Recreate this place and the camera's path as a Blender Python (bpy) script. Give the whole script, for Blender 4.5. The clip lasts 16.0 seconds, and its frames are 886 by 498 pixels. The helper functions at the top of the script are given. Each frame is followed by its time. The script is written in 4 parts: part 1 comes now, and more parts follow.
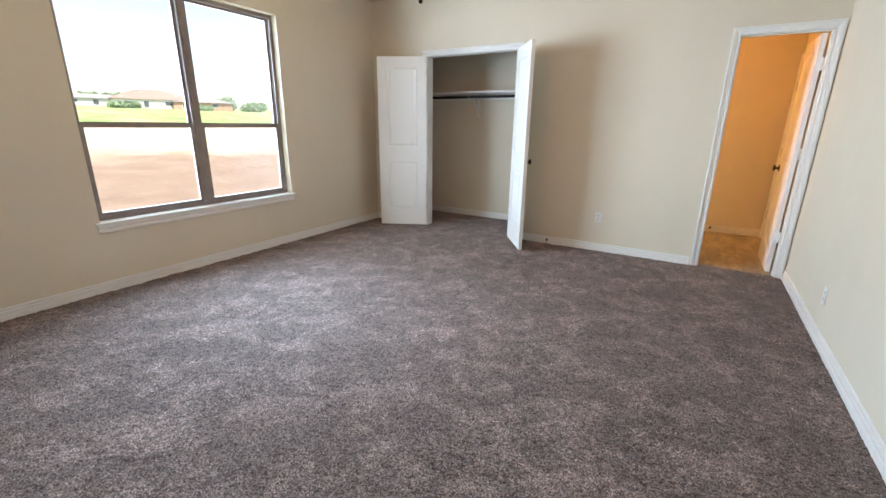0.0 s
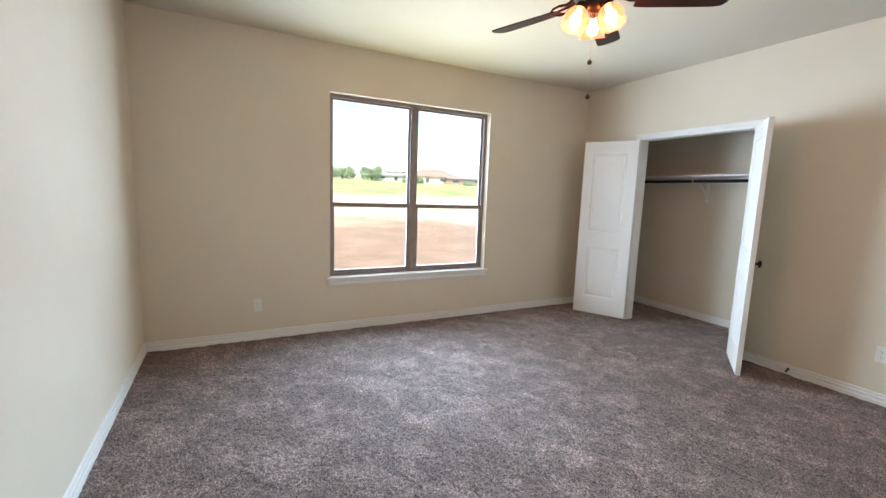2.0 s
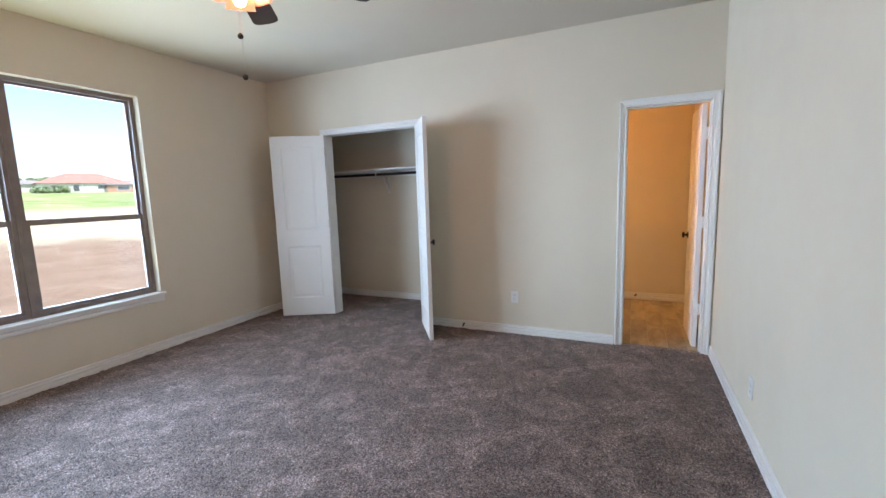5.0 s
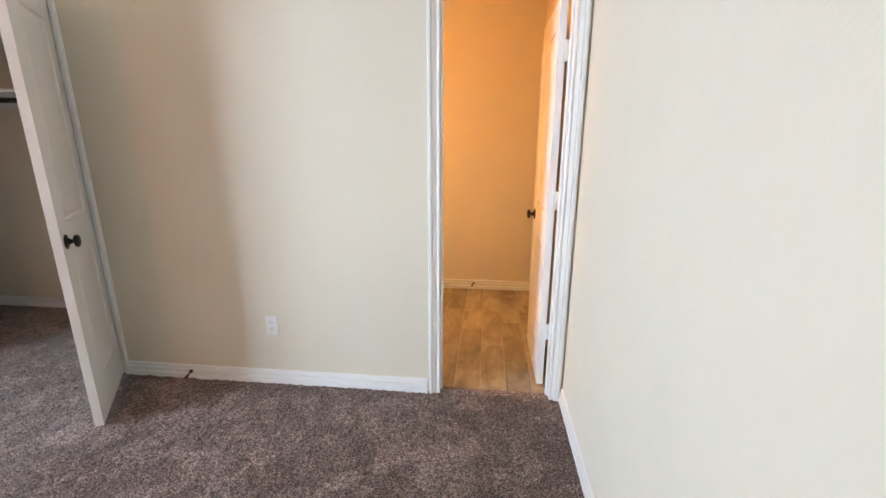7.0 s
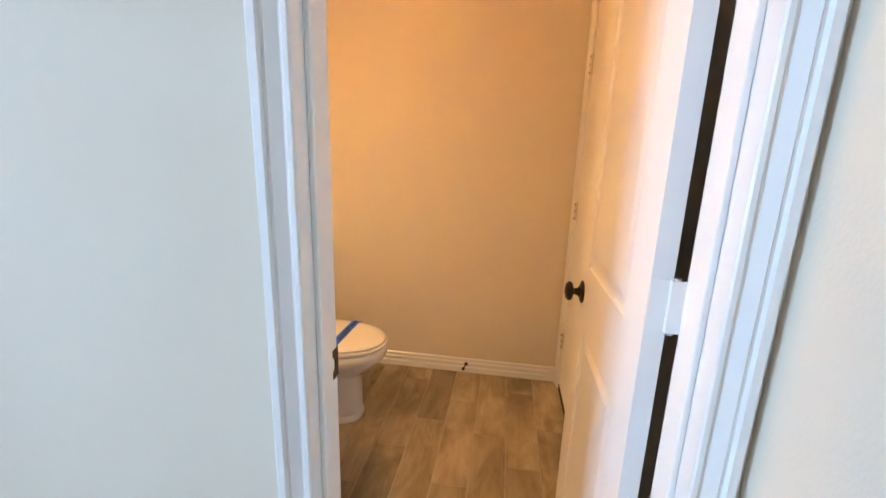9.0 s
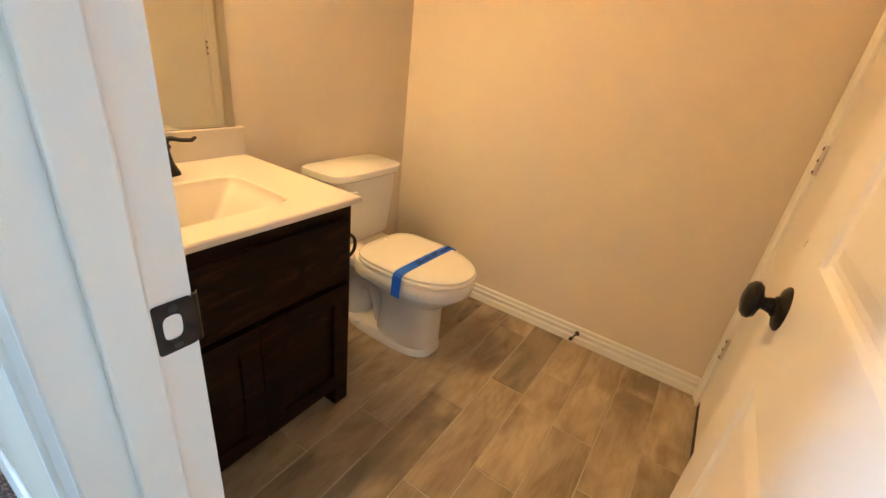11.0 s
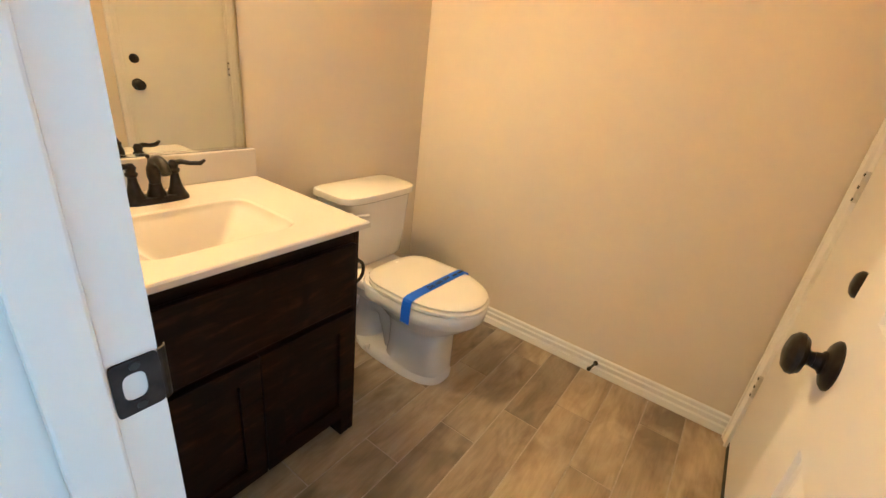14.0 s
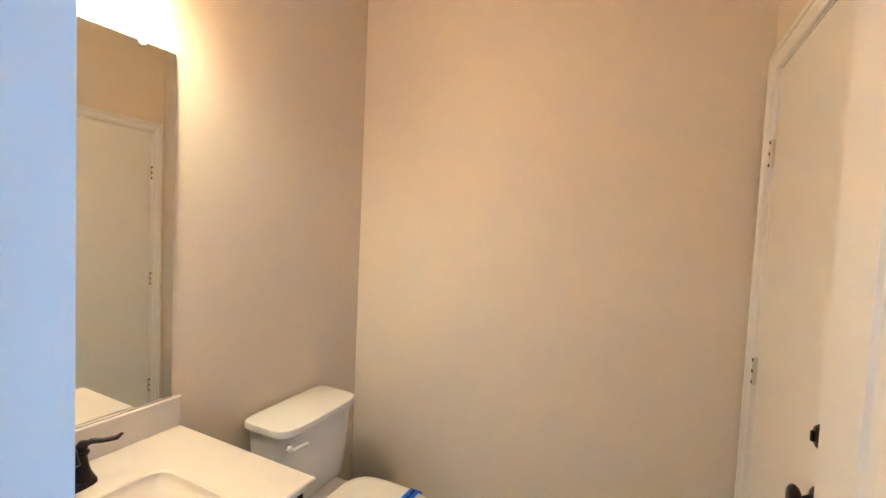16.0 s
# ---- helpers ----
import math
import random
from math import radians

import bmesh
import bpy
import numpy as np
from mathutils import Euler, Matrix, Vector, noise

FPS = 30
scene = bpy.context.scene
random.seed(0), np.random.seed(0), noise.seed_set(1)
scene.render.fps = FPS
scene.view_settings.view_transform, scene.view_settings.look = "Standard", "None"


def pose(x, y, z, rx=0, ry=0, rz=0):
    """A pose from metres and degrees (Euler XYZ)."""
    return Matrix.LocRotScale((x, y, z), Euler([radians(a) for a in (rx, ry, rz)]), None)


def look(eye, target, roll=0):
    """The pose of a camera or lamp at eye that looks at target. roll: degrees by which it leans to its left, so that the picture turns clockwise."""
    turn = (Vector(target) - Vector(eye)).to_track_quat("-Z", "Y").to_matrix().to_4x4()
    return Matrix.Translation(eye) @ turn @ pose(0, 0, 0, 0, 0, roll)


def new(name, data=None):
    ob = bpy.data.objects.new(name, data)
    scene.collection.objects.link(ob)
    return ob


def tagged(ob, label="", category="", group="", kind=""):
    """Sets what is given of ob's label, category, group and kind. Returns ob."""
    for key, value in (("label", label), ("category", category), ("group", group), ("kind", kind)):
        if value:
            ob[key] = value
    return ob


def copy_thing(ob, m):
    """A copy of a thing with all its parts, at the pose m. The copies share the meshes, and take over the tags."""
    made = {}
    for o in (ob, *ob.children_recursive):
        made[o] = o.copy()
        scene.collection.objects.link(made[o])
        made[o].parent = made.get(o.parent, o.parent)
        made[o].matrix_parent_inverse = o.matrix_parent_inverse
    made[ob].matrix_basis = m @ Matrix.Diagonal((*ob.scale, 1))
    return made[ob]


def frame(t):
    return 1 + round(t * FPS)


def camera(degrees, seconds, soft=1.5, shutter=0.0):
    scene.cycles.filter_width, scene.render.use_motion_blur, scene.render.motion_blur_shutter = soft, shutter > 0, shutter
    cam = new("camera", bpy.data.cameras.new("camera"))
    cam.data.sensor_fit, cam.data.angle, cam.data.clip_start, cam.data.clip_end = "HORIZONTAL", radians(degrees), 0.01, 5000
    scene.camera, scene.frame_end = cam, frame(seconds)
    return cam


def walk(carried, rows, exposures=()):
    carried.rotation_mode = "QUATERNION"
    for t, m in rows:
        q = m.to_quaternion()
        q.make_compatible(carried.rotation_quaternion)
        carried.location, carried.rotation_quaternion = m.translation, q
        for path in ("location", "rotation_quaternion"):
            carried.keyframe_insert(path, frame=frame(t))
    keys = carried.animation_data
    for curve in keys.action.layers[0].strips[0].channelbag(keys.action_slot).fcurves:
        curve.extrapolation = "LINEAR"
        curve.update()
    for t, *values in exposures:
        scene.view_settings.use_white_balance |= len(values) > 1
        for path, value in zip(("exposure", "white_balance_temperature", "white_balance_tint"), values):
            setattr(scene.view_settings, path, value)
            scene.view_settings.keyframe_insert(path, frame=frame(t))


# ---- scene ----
cam = camera(93.3, 16.0)
PATH = [
    (0, (-0.818, -4.528, 1.276), (-1.797, -2.88, 0.706), 0.7),
    (0.5, (-0.778, -4.319, 1.278), (-2.002, -2.838, 0.721), 1.4),
    (1, (-0.682, -4.153, 1.31), (-2.168, -2.919, 0.79), 1.7),
    (1.5, (-0.607, -4.126, 1.337), (-2.264, -3.087, 0.921), 1.9),
    (2, (-0.533, -4.095, 1.389), (-2.293, -3.182, 1.126), 2.0),
    (2.5, (-0.517, -4.121, 1.431), (-2.295, -3.212, 1.333), 2.0),
    (3, (-0.507, -4.125, 1.457), (-2.235, -3.118, 1.459), 1.5),
    (3.5, (-0.526, -4.11, 1.442), (-2.128, -2.913, 1.465), 0.6),
    (4, (-0.615, -4.118, 1.434), (-1.993, -2.668, 1.385), -0.7),
    (4.5, (-0.647, -4.063, 1.4), (-1.757, -2.407, 1.244), -1.6),
    (5, (-0.615, -3.834, 1.366), (-1.435, -2.028, 1.103), -1.8),
    (5.2, (-0.601, -3.715, 1.358), (-1.297, -1.865, 1.052), -1.8),
    (7.3, (-0.433, -1.814, 1.365), (-0.585, 0.115, 0.86), 1.0),
    (7.5, (-0.433, -1.674, 1.363), (-0.558, 0.261, 0.875), 1.5),
    (8, (-0.399, -1.225, 1.361), (-0.577, 0.716, 0.912), 1.4),
    (8.5, (-0.39, -0.858, 1.336), (-0.575, 1.084, 0.894), 1.4),
    (10.8, (-0.283, -0.066, 1.205), (-1.203, 1.518, 0.403), 6.6),
    (11, (-0.284, -0.058, 1.188), (-1.209, 1.497, 0.335), 7.4),
    (11.5, (-0.282, -0.059, 1.175), (-1.226, 1.42, 0.215), 8.3),
    (12, (-0.304, -0.05, 1.158), (-1.262, 1.377, 0.135), 8.7),
    (12.5, (-0.307, -0.027, 1.146), (-1.251, 1.395, 0.104), 9.3),
    (13, (-0.29, -0.004, 1.143), (-1.248, 1.424, 0.122), 8.9),
    (13.5, (-0.292, -0.001, 1.155), (-1.278, 1.469, 0.224), 8.0),
    (14, (-0.303, 0.002, 1.199), (-1.319, 1.531, 0.405), 7.0),
    (14.5, (-0.313, 0.01, 1.256), (-1.347, 1.606, 0.637), 5.9),
    (15, (-0.32, 0.015, 1.307), (-1.344, 1.677, 0.871), 4.6),
    (15.5, (-0.341, 0.008, 1.371), (-1.299, 1.746, 1.122), 3.6),
    (16, (-0.361, -0.017, 1.436), (-1.227, 1.784, 1.343), 2.6),
]
EXPOSURES = [(0, 1.86, 7120, 15), (1.2, 1.91, 7030, 10), (3, 1.69, 6980, 21), (5, 1.60, 6450, 16), (7.2, 2.14, 6850, 18), (8.6, 1.94, 5950, 15), (10.6, 2.10, 5350, 4), (12, 2.27, 5200, 3), (13, 2.31, 5000, 3), (14, 2.28, 4680, 0), (15, 2.19, 4250, -4), (16, 2.06, 3850, 1)]
SKY, SUN = 0.10, 3.0
WINDOW_N, WINDOW_S, WINDOW_MID, WINDOW_HEAD, WINDOW_GROUND = 23.0, 16.0, 36.0, 11.0, 3.0
FAN_GLOW, FAN_BULB, VANITY_GLOW, VANITY_BULB = 0.9, 75.0, 10.0, 205.0
walk(cam, [(t, look(eye, target, roll)) for t, eye, target, roll in PATH], EXPOSURES)

# ---- light ----
world = bpy.data.worlds.new("world")
scene.world = world
world.use_nodes = True
wn = world.node_tree.nodes
sky = wn.new("ShaderNodeTexSky")
sky.sky_type, sky.sun_disc = "NISHITA", False
sky.sun_elevation, sky.sun_rotation = radians(58), radians(115)
sky.dust_density, sky.air_density = 1.2, 1.0
world.node_tree.links.new(sky.outputs[0], wn["Background"].inputs[0])
wn["Background"].inputs[1].default_value = SKY

sun = new("sun", bpy.data.lights.new("sun", "SUN"))
sun.data.energy, sun.data.angle, sun.data.color = SUN, radians(0.5), (1, 0.95, 0.88)
sun.matrix_world = look((30, -14, 53), (0, 0, 0))


def window_light(name, yaw, tilt, spread, power, size, color, back=0.95):
    """Skylight that enters by the window, from one side of the sky."""
    lamp = new(name, bpy.data.lights.new(name, "AREA"))
    lamp.data.shape, lamp.data.size, lamp.data.size_y = "RECTANGLE", size, 1.9
    lamp.data.energy, lamp.data.spread, lamp.data.color = power, radians(spread), color
    d = Vector((math.cos(radians(yaw)), math.sin(radians(yaw)), tilt))
    c = Vector((-4.62, -2.33, 1.42)) - d * back
    lamp.matrix_world = look(c, c + d)


window_light("window_skylight", 33, -0.06, 102, WINDOW_N, 1.9, (0.56, 0.775, 1.0))
window_light("window_skylight", -52, -0.05, 110, WINDOW_S, 1.7, (0.50, 0.74, 1.0), 1.35)
window_light("window_skylight", 0, -0.05, 170, WINDOW_MID, 1.66, (0.54, 0.765, 1.0), 0.13)

head_light = new("window_head_skylight", bpy.data.lights.new("window_head_skylight", "AREA"))
head_light.data.shape, head_light.data.size, head_light.data.size_y = "RECTANGLE", 0.60, 0.06
head_light.data.energy, head_light.data.spread, head_light.data.color = WINDOW_HEAD, radians(72), (0.40, 0.68, 1.0)
head_light.matrix_world = look((-4.612, -2.33, 2.225), (-3.985, -2.56, 1.483))

ground_light = new("window_ground_light", bpy.data.lights.new("window_ground_light", "AREA"))
ground_light.data.shape, ground_light.data.size, ground_light.data.size_y = "RECTANGLE", 1.60, 0.06
ground_light.data.energy, ground_light.data.spread, ground_light.data.color = WINDOW_GROUND, radians(86), (0.93, 1.0, 0.50)
ground_light.matrix_world = look((-4.612, -2.33, 0.60), (-3.60, -2.33, 2.45))

# ---- materials ----
class Nodes:
    """A short way to write a node material."""

    def __init__(self, name):
        self.m = bpy.data.materials.new(name)
        self.m.use_nodes = True
        self.t = self.m.node_tree
        self.p = self.t.nodes["Principled BSDF"]
        self.out = self.t.nodes["Material Output"]
        self.co = self.add("ShaderNodeTexCoord").outputs["Object"]

    def add(self, kind, **kw):
        n = self.t.nodes.new(kind)
        for k, v in kw.items():
            if k == "operation":
                n.operation = v
            elif k == "blend":
                n.blend_type = v
            elif k == "feature":
                n.feature = v
        return n

    def link(self, a, b):
        self.t.links.new(a, b)

    def mapped(self, scale=(1, 1, 1), shift=None):
        n = self.add("ShaderNodeMapping")
        n.inputs["Scale"].default_value = scale
        self.link(self.co, n.inputs["Vector"])
        if shift:
            self.link(shift, n.inputs["Location"])
        return n.outputs[0]

    def noise(self, scale, detail=3, rough=0.55, vector=None, distort=0.0):
        n = self.add("ShaderNodeTexNoise")
        n.inputs["Scale"].default_value, n.inputs["Detail"].default_value = scale, detail
        n.inputs["Roughness"].default_value, n.inputs["Distortion"].default_value = rough, distort
        self.link(vector or self.co, n.inputs["Vector"])
        return n.outputs["Fac"]

    def ramp(self, value, *stops):
        n = self.add("ShaderNodeValToRGB")
        e = n.color_ramp.elements
        while len(e) < len(stops):
            e.new(0.5)
        for i, (at, c) in enumerate(stops):
            e[i].position = at
            e[i].color = (*c, 1) if len(c) == 3 else c
        self.link(value, n.inputs[0])
        return n.outputs[0]

    def mix(self, fac, a, b, blend="MIX"):
        n = self.add("ShaderNodeMixRGB", blend=blend)
        for v, s in ((fac, n.inputs[0]), (a, n.inputs[1]), (b, n.inputs[2])):
            if isinstance(v, (int, float)):
                s.default_value = v
            elif isinstance(v, tuple):
                s.default_value = (*v, 1)
            else:
                self.link(v, s)
        return n.outputs[0]

    def bump(self, height, strength, distance, before=None):
        n = self.add("ShaderNodeBump")
        n.inputs["Strength"].default_value, n.inputs["Distance"].default_value = strength, distance
        self.link(height, n.inputs["Height"])
        if before:
            self.link(before, n.inputs["Normal"])
        return n.outputs[0]

    def done(self, color=None, rough=0.5, normal=None, metal=0.0, spec=0.5, **more):
        if color is not None:
            if isinstance(color, tuple):
                self.p.inputs["Base Color"].default_value = (*color, 1)
            else:
                self.link(color, self.p.inputs["Base Color"])
        if isinstance(rough, (int, float)):
            self.p.inputs["Roughness"].default_value = rough
        else:
            self.link(rough, self.p.inputs["Roughness"])
        self.p.inputs["Metallic"].default_value = metal
        self.p.inputs["Specular IOR Level"].default_value = spec
        if normal:
            self.link(normal, self.p.inputs["Normal"])
        for k, v in more.items():
            self.p.inputs[k.replace("_", " ")].default_value = v
        return self.m


def shade(c, k):
    return tuple(min(1.0, v * k) for v in c)


def painted(name, c, rough, peel=0.0, vary=0.05, spec=0.4, wave=0.12):
    n = Nodes(name)
    col = n.ramp(n.noise(1.3, 4), (0.3, shade(c, 1 - vary)), (0.7, shade(c, 1 + vary)))
    col = n.mix(0.25, col, n.ramp(n.noise(35, 3), (0.35, shade(c, 1 - vary)), (0.65, c)))
    r = n.ramp(n.noise(6, 3), (0.3, (rough * 0.85,) * 3), (0.7, (min(1, rough * 1.15),) * 3))
    b = None
    if peel:
        b = n.bump(n.noise(140, 2, 0.5), peel, 0.0012)
        b = n.bump(n.noise(9, 2), wave, 0.004, b)
    return n.done(col, r, b, spec=spec)


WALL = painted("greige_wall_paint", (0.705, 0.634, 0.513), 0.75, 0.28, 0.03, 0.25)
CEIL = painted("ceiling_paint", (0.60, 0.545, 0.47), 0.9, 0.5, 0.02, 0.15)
TRIM = painted("white_trim_paint", (0.80, 0.79, 0.76), 0.34, 0.06, 0.02, 0.5, 0.01)
DOORPAINT = painted("white_door_paint", (0.79, 0.78, 0.75), 0.36, 0.12, 0.02, 0.5, 0.03)
PLASTIC = painted("white_plastic", (0.78, 0.77, 0.74), 0.3, 0.0, 0.02)
SLOT = painted("dark_slot", (0.03, 0.03, 0.03), 0.6)
STEEL = Nodes("satin_hinge_metal").done((0.62, 0.60, 0.56), 0.38, metal=0.85)
CHROME = Nodes("chrome").done((0.8, 0.8, 0.8), 0.08, metal=1.0)
CERAMIC = painted("white_vitreous_china", (0.77, 0.755, 0.72), 0.10, 0.0, 0.015, 0.6)
SEATPL = painted("white_seat_plastic", (0.78, 0.755, 0.70), 0.24, 0.0, 0.015, 0.5)
TAPE = painted("blue_painters_tape", (0.02, 0.135, 0.84), 0.6, 0.25, 0.12)
INK = painted("dark_ink", (0.01, 0.015, 0.06), 0.6)
MARBLE = painted("cream_cultured_marble", (0.63, 0.59, 0.54), 0.18, 0.0, 0.02, 0.5)
RUBBER = painted("black_rubber", (0.02, 0.02, 0.02), 0.7)


def bronze():
    n = Nodes("oil_rubbed_bronze")
    c = n.ramp(n.noise(60, 4), (0.35, (0.012, 0.010, 0.010)), (0.75, (0.035, 0.028, 0.024)))
    return n.done(c, n.ramp(n.noise(90, 2), (0.3, (0.28,) * 3), (0.7, (0.45,) * 3)), metal=0.55)


def window_metal():
    n = Nodes("bronze_window_vinyl")
    c = n.ramp(n.noise(12, 4), (0.3, (0.19, 0.155, 0.145)), (0.7, (0.25, 0.205, 0.19)))
    return n.done(c, 0.42, n.bump(n.noise(220, 2), 0.08, 0.001))


def carpet():
    n = Nodes("brown_grey_carpet_pile")
    fine = n.noise(118, 3, 0.62)
    tuft = n.noise(46, 4, 0.7)
    col = n.ramp(tuft, (0.34, (0.140, 0.099, 0.084)), (0.5, (0.192, 0.141, 0.122)), (0.66, (0.252, 0.188, 0.164)))
    col = n.mix(0.9, col, n.ramp(fine, (0.37, (0.27, 0.26, 0.26)), (0.48, (0.87, 0.86, 0.86)), (0.62, (1.66, 1.65, 1.65))), "MULTIPLY")
    grain = n.noise(195, 2, 0.6)
    col = n.mix(0.8, col, n.ramp(grain, (0.37, (0.22, 0.20, 0.19)), (0.5, (0.98, 0.97, 0.96)), (0.63, (1.78, 1.77, 1.75))), "MULTIPLY")
    # pile brushed this way and that by feet and the vacuum cleaner
    warp = n.noise(5.0, 5, 0.62, distort=0.9)
    lay = n.ramp(warp, (0.40, (0.82, 0.81, 0.81)), (0.52, (0.96, 0.96, 0.96)), (0.565, (1.26, 1.26, 1.28)))
    col = n.mix(1.0, col, lay, "MULTIPLY")
    turn = n.add("ShaderNodeMapping")
    turn.vector_type = "TEXTURE"
    turn.inputs["Rotation"].default_value = (0, 0, radians(42))
    turn.inputs["Scale"].default_value = (3.2, 0.6, 1.0)
    n.link(n.co, turn.inputs["Vector"])
    streak = n.noise(3.4, 5, 0.62, turn.outputs[0], 0.6)
    col = n.mix(0.7, col, n.ramp(streak, (0.43, (0.88, 0.88, 0.88)), (0.54, (0.98, 0.98, 0.98)), (0.59, (1.16, 1.16, 1.18))), "MULTIPLY")
    clump = n.noise(14, 4, 0.6, distort=0.6)
    col = n.mix(0.8, col, n.ramp(clump, (0.40, (0.93, 0.92, 0.92)), (0.60, (1.08, 1.08, 1.08))), "MULTIPLY")
    b = n.bump(warp, 0.3, 0.02)
    b = n.bump(clump, 0.3, 0.012, b)
    b = n.bump(fine, 1.0, 0.009, b)
    return n.done(col, 0.95, b, spec=0.1, Sheen_Weight=0.16, Sheen_Roughness=0.5)


def plank_tile():
    n = Nodes("wood_look_porcelain")
    info = n.add("ShaderNodeObjectInfo")
    shift = n.add("ShaderNodeCombineXYZ")
    for i, k in ((0, 31.0), (1, 17.0)):
        mul = n.add("ShaderNodeMath", operation="MULTIPLY")
        mul.inputs[1].default_value = k
        n.link(info.outputs["Random"], mul.inputs[0])
        n.link(mul.outputs[0], shift.inputs[i])
    long = n.mapped((1.0, 0.10, 1.0), shift.outputs[0])
    grain = n.noise(70, 5, 0.65, long, 0.6)
    wide = n.noise(11, 3, 0.55, n.mapped((1.0, 0.34, 1.0), shift.outputs[0]), 0.8)
    cloud = n.noise(5.5, 3, 0.55, n.mapped((1.0, 0.55, 1.0), shift.outputs[0]), 0.4)
    col = n.ramp(wide, (0.3, (0.205, 0.160, 0.108)), (0.52, (0.350, 0.285, 0.196)), (0.72, (0.465, 0.390, 0.272)))
    col = n.mix(0.22, col, n.ramp(grain, (0.38, (0.20, 0.155, 0.105)), (0.62, (0.44, 0.36, 0.26))))
    col = n.mix(n.ramp(cloud, (0.53, (0, 0, 0)), (0.68, (0.7, 0.7, 0.7))), col, (0.125, 0.098, 0.072))
    tint = n.ramp(info.outputs["Random"], (0.0, (0.70, 0.70, 0.71)), (0.5, (0.98, 0.97, 0.95)), (1.0, (1.22, 1.20, 1.14)))
    col = n.mix(1.0, col, tint, "MULTIPLY")
    rough = n.ramp(grain, (0.3, (0.34,) * 3), (0.7, (0.48,) * 3))
    return n.done(col, rough, n.bump(grain, 0.10, 0.001), spec=0.45)


def dark_wood():
    n = Nodes("espresso_stained_alder")
    g = n.noise(42, 5, 0.62, n.mapped((1.0, 0.16, 1.0)), 0.5)
    c = n.ramp(g, (0.3, (0.0025, 0.0011, 0.0007)), (0.55, (0.0120, 0.0044, 0.0020)), (0.8, (0.046, 0.0180, 0.0072)))
    k = n.noise(8, 3, 0.5, distort=1.4)
    c = n.mix(n.ramp(k, (0.52, (0, 0, 0)), (0.64, (0.85, 0.85, 0.85))), c, (0.0032, 0.0018, 0.0015))
    return n.done(c, 0.42, n.bump(g, 0.15, 0.001), spec=0.12)


def blade_wood():
    n = Nodes("dark_walnut_blade")
    g = n.noise(18, 4, 0.6, n.mapped((0.2, 1.0, 1.0)), 0.4)
    c = n.ramp(g, (0.3, (0.014, 0.006, 0.0045)), (0.7, (0.036, 0.015, 0.010)))
    return n.done(c, 0.34, n.bump(g, 0.1, 0.001), spec=0.3)


def glowing(name, c, k, edge=0.35, glass=(0.75, 0.68, 0.55)):
    """Frosted glass lit from within: the gloss of glass over the light that it gives."""
    n = Nodes(name)
    v = n.ramp(n.noise(22, 3), (0.3, shade(c, 0.75)), (0.7, c))
    n.p.inputs["Emission Strength"].default_value = k
    n.link(v, n.p.inputs["Emission Color"])
    return n.done(glass, edge)


def frosted(name, c, k, clear, glass=(0.75, 0.68, 0.55), through_tint=(1.0, 0.62, 0.28)):
    """Thin tinted glass that lets half of its bulb's light through and glows with the rest."""
    m = glowing(name, c, k, 0.35, glass)
    t = m.node_tree
    a, mix = t.nodes.new("ShaderNodeBsdfTransparent"), t.nodes.new("ShaderNodeMixShader")
    a.inputs[0].default_value = (*through_tint, 1)
    mix.inputs[0].default_value = clear
    t.links.new(a.outputs[0], mix.inputs[1])
    t.links.new(t.nodes["Principled BSDF"].outputs[0], mix.inputs[2])
    t.links.new(mix.outputs[0], t.nodes["Material Output"].inputs[0])
    return m


def pane_glass():
    n = Nodes("window_glass")
    a, b = n.add("ShaderNodeBsdfTransparent"), n.add("ShaderNodeBsdfGlossy")
    a.inputs[0].default_value = (0.96, 0.98, 0.98, 1)
    b.inputs["Roughness"].default_value = 0.01
    f, m = n.add("ShaderNodeFresnel"), n.add("ShaderNodeMixShader")
    f.inputs[0].default_value = 1.45
    n.link(f.outputs[0], m.inputs[0])
    n.link(a.outputs[0], m.inputs[1])
    n.link(b.outputs[0], m.inputs[2])
    n.link(m.outputs[0], n.out.inputs[0])
    return n.m


def grout():
    n = Nodes("tan_grout")
    c = n.ramp(n.noise(60, 4), (0.3, (0.36, 0.305, 0.235)), (0.7, (0.46, 0.40, 0.315)))
    return n.done(c, 0.9, n.bump(n.noise(400, 2), 0.3, 0.001))


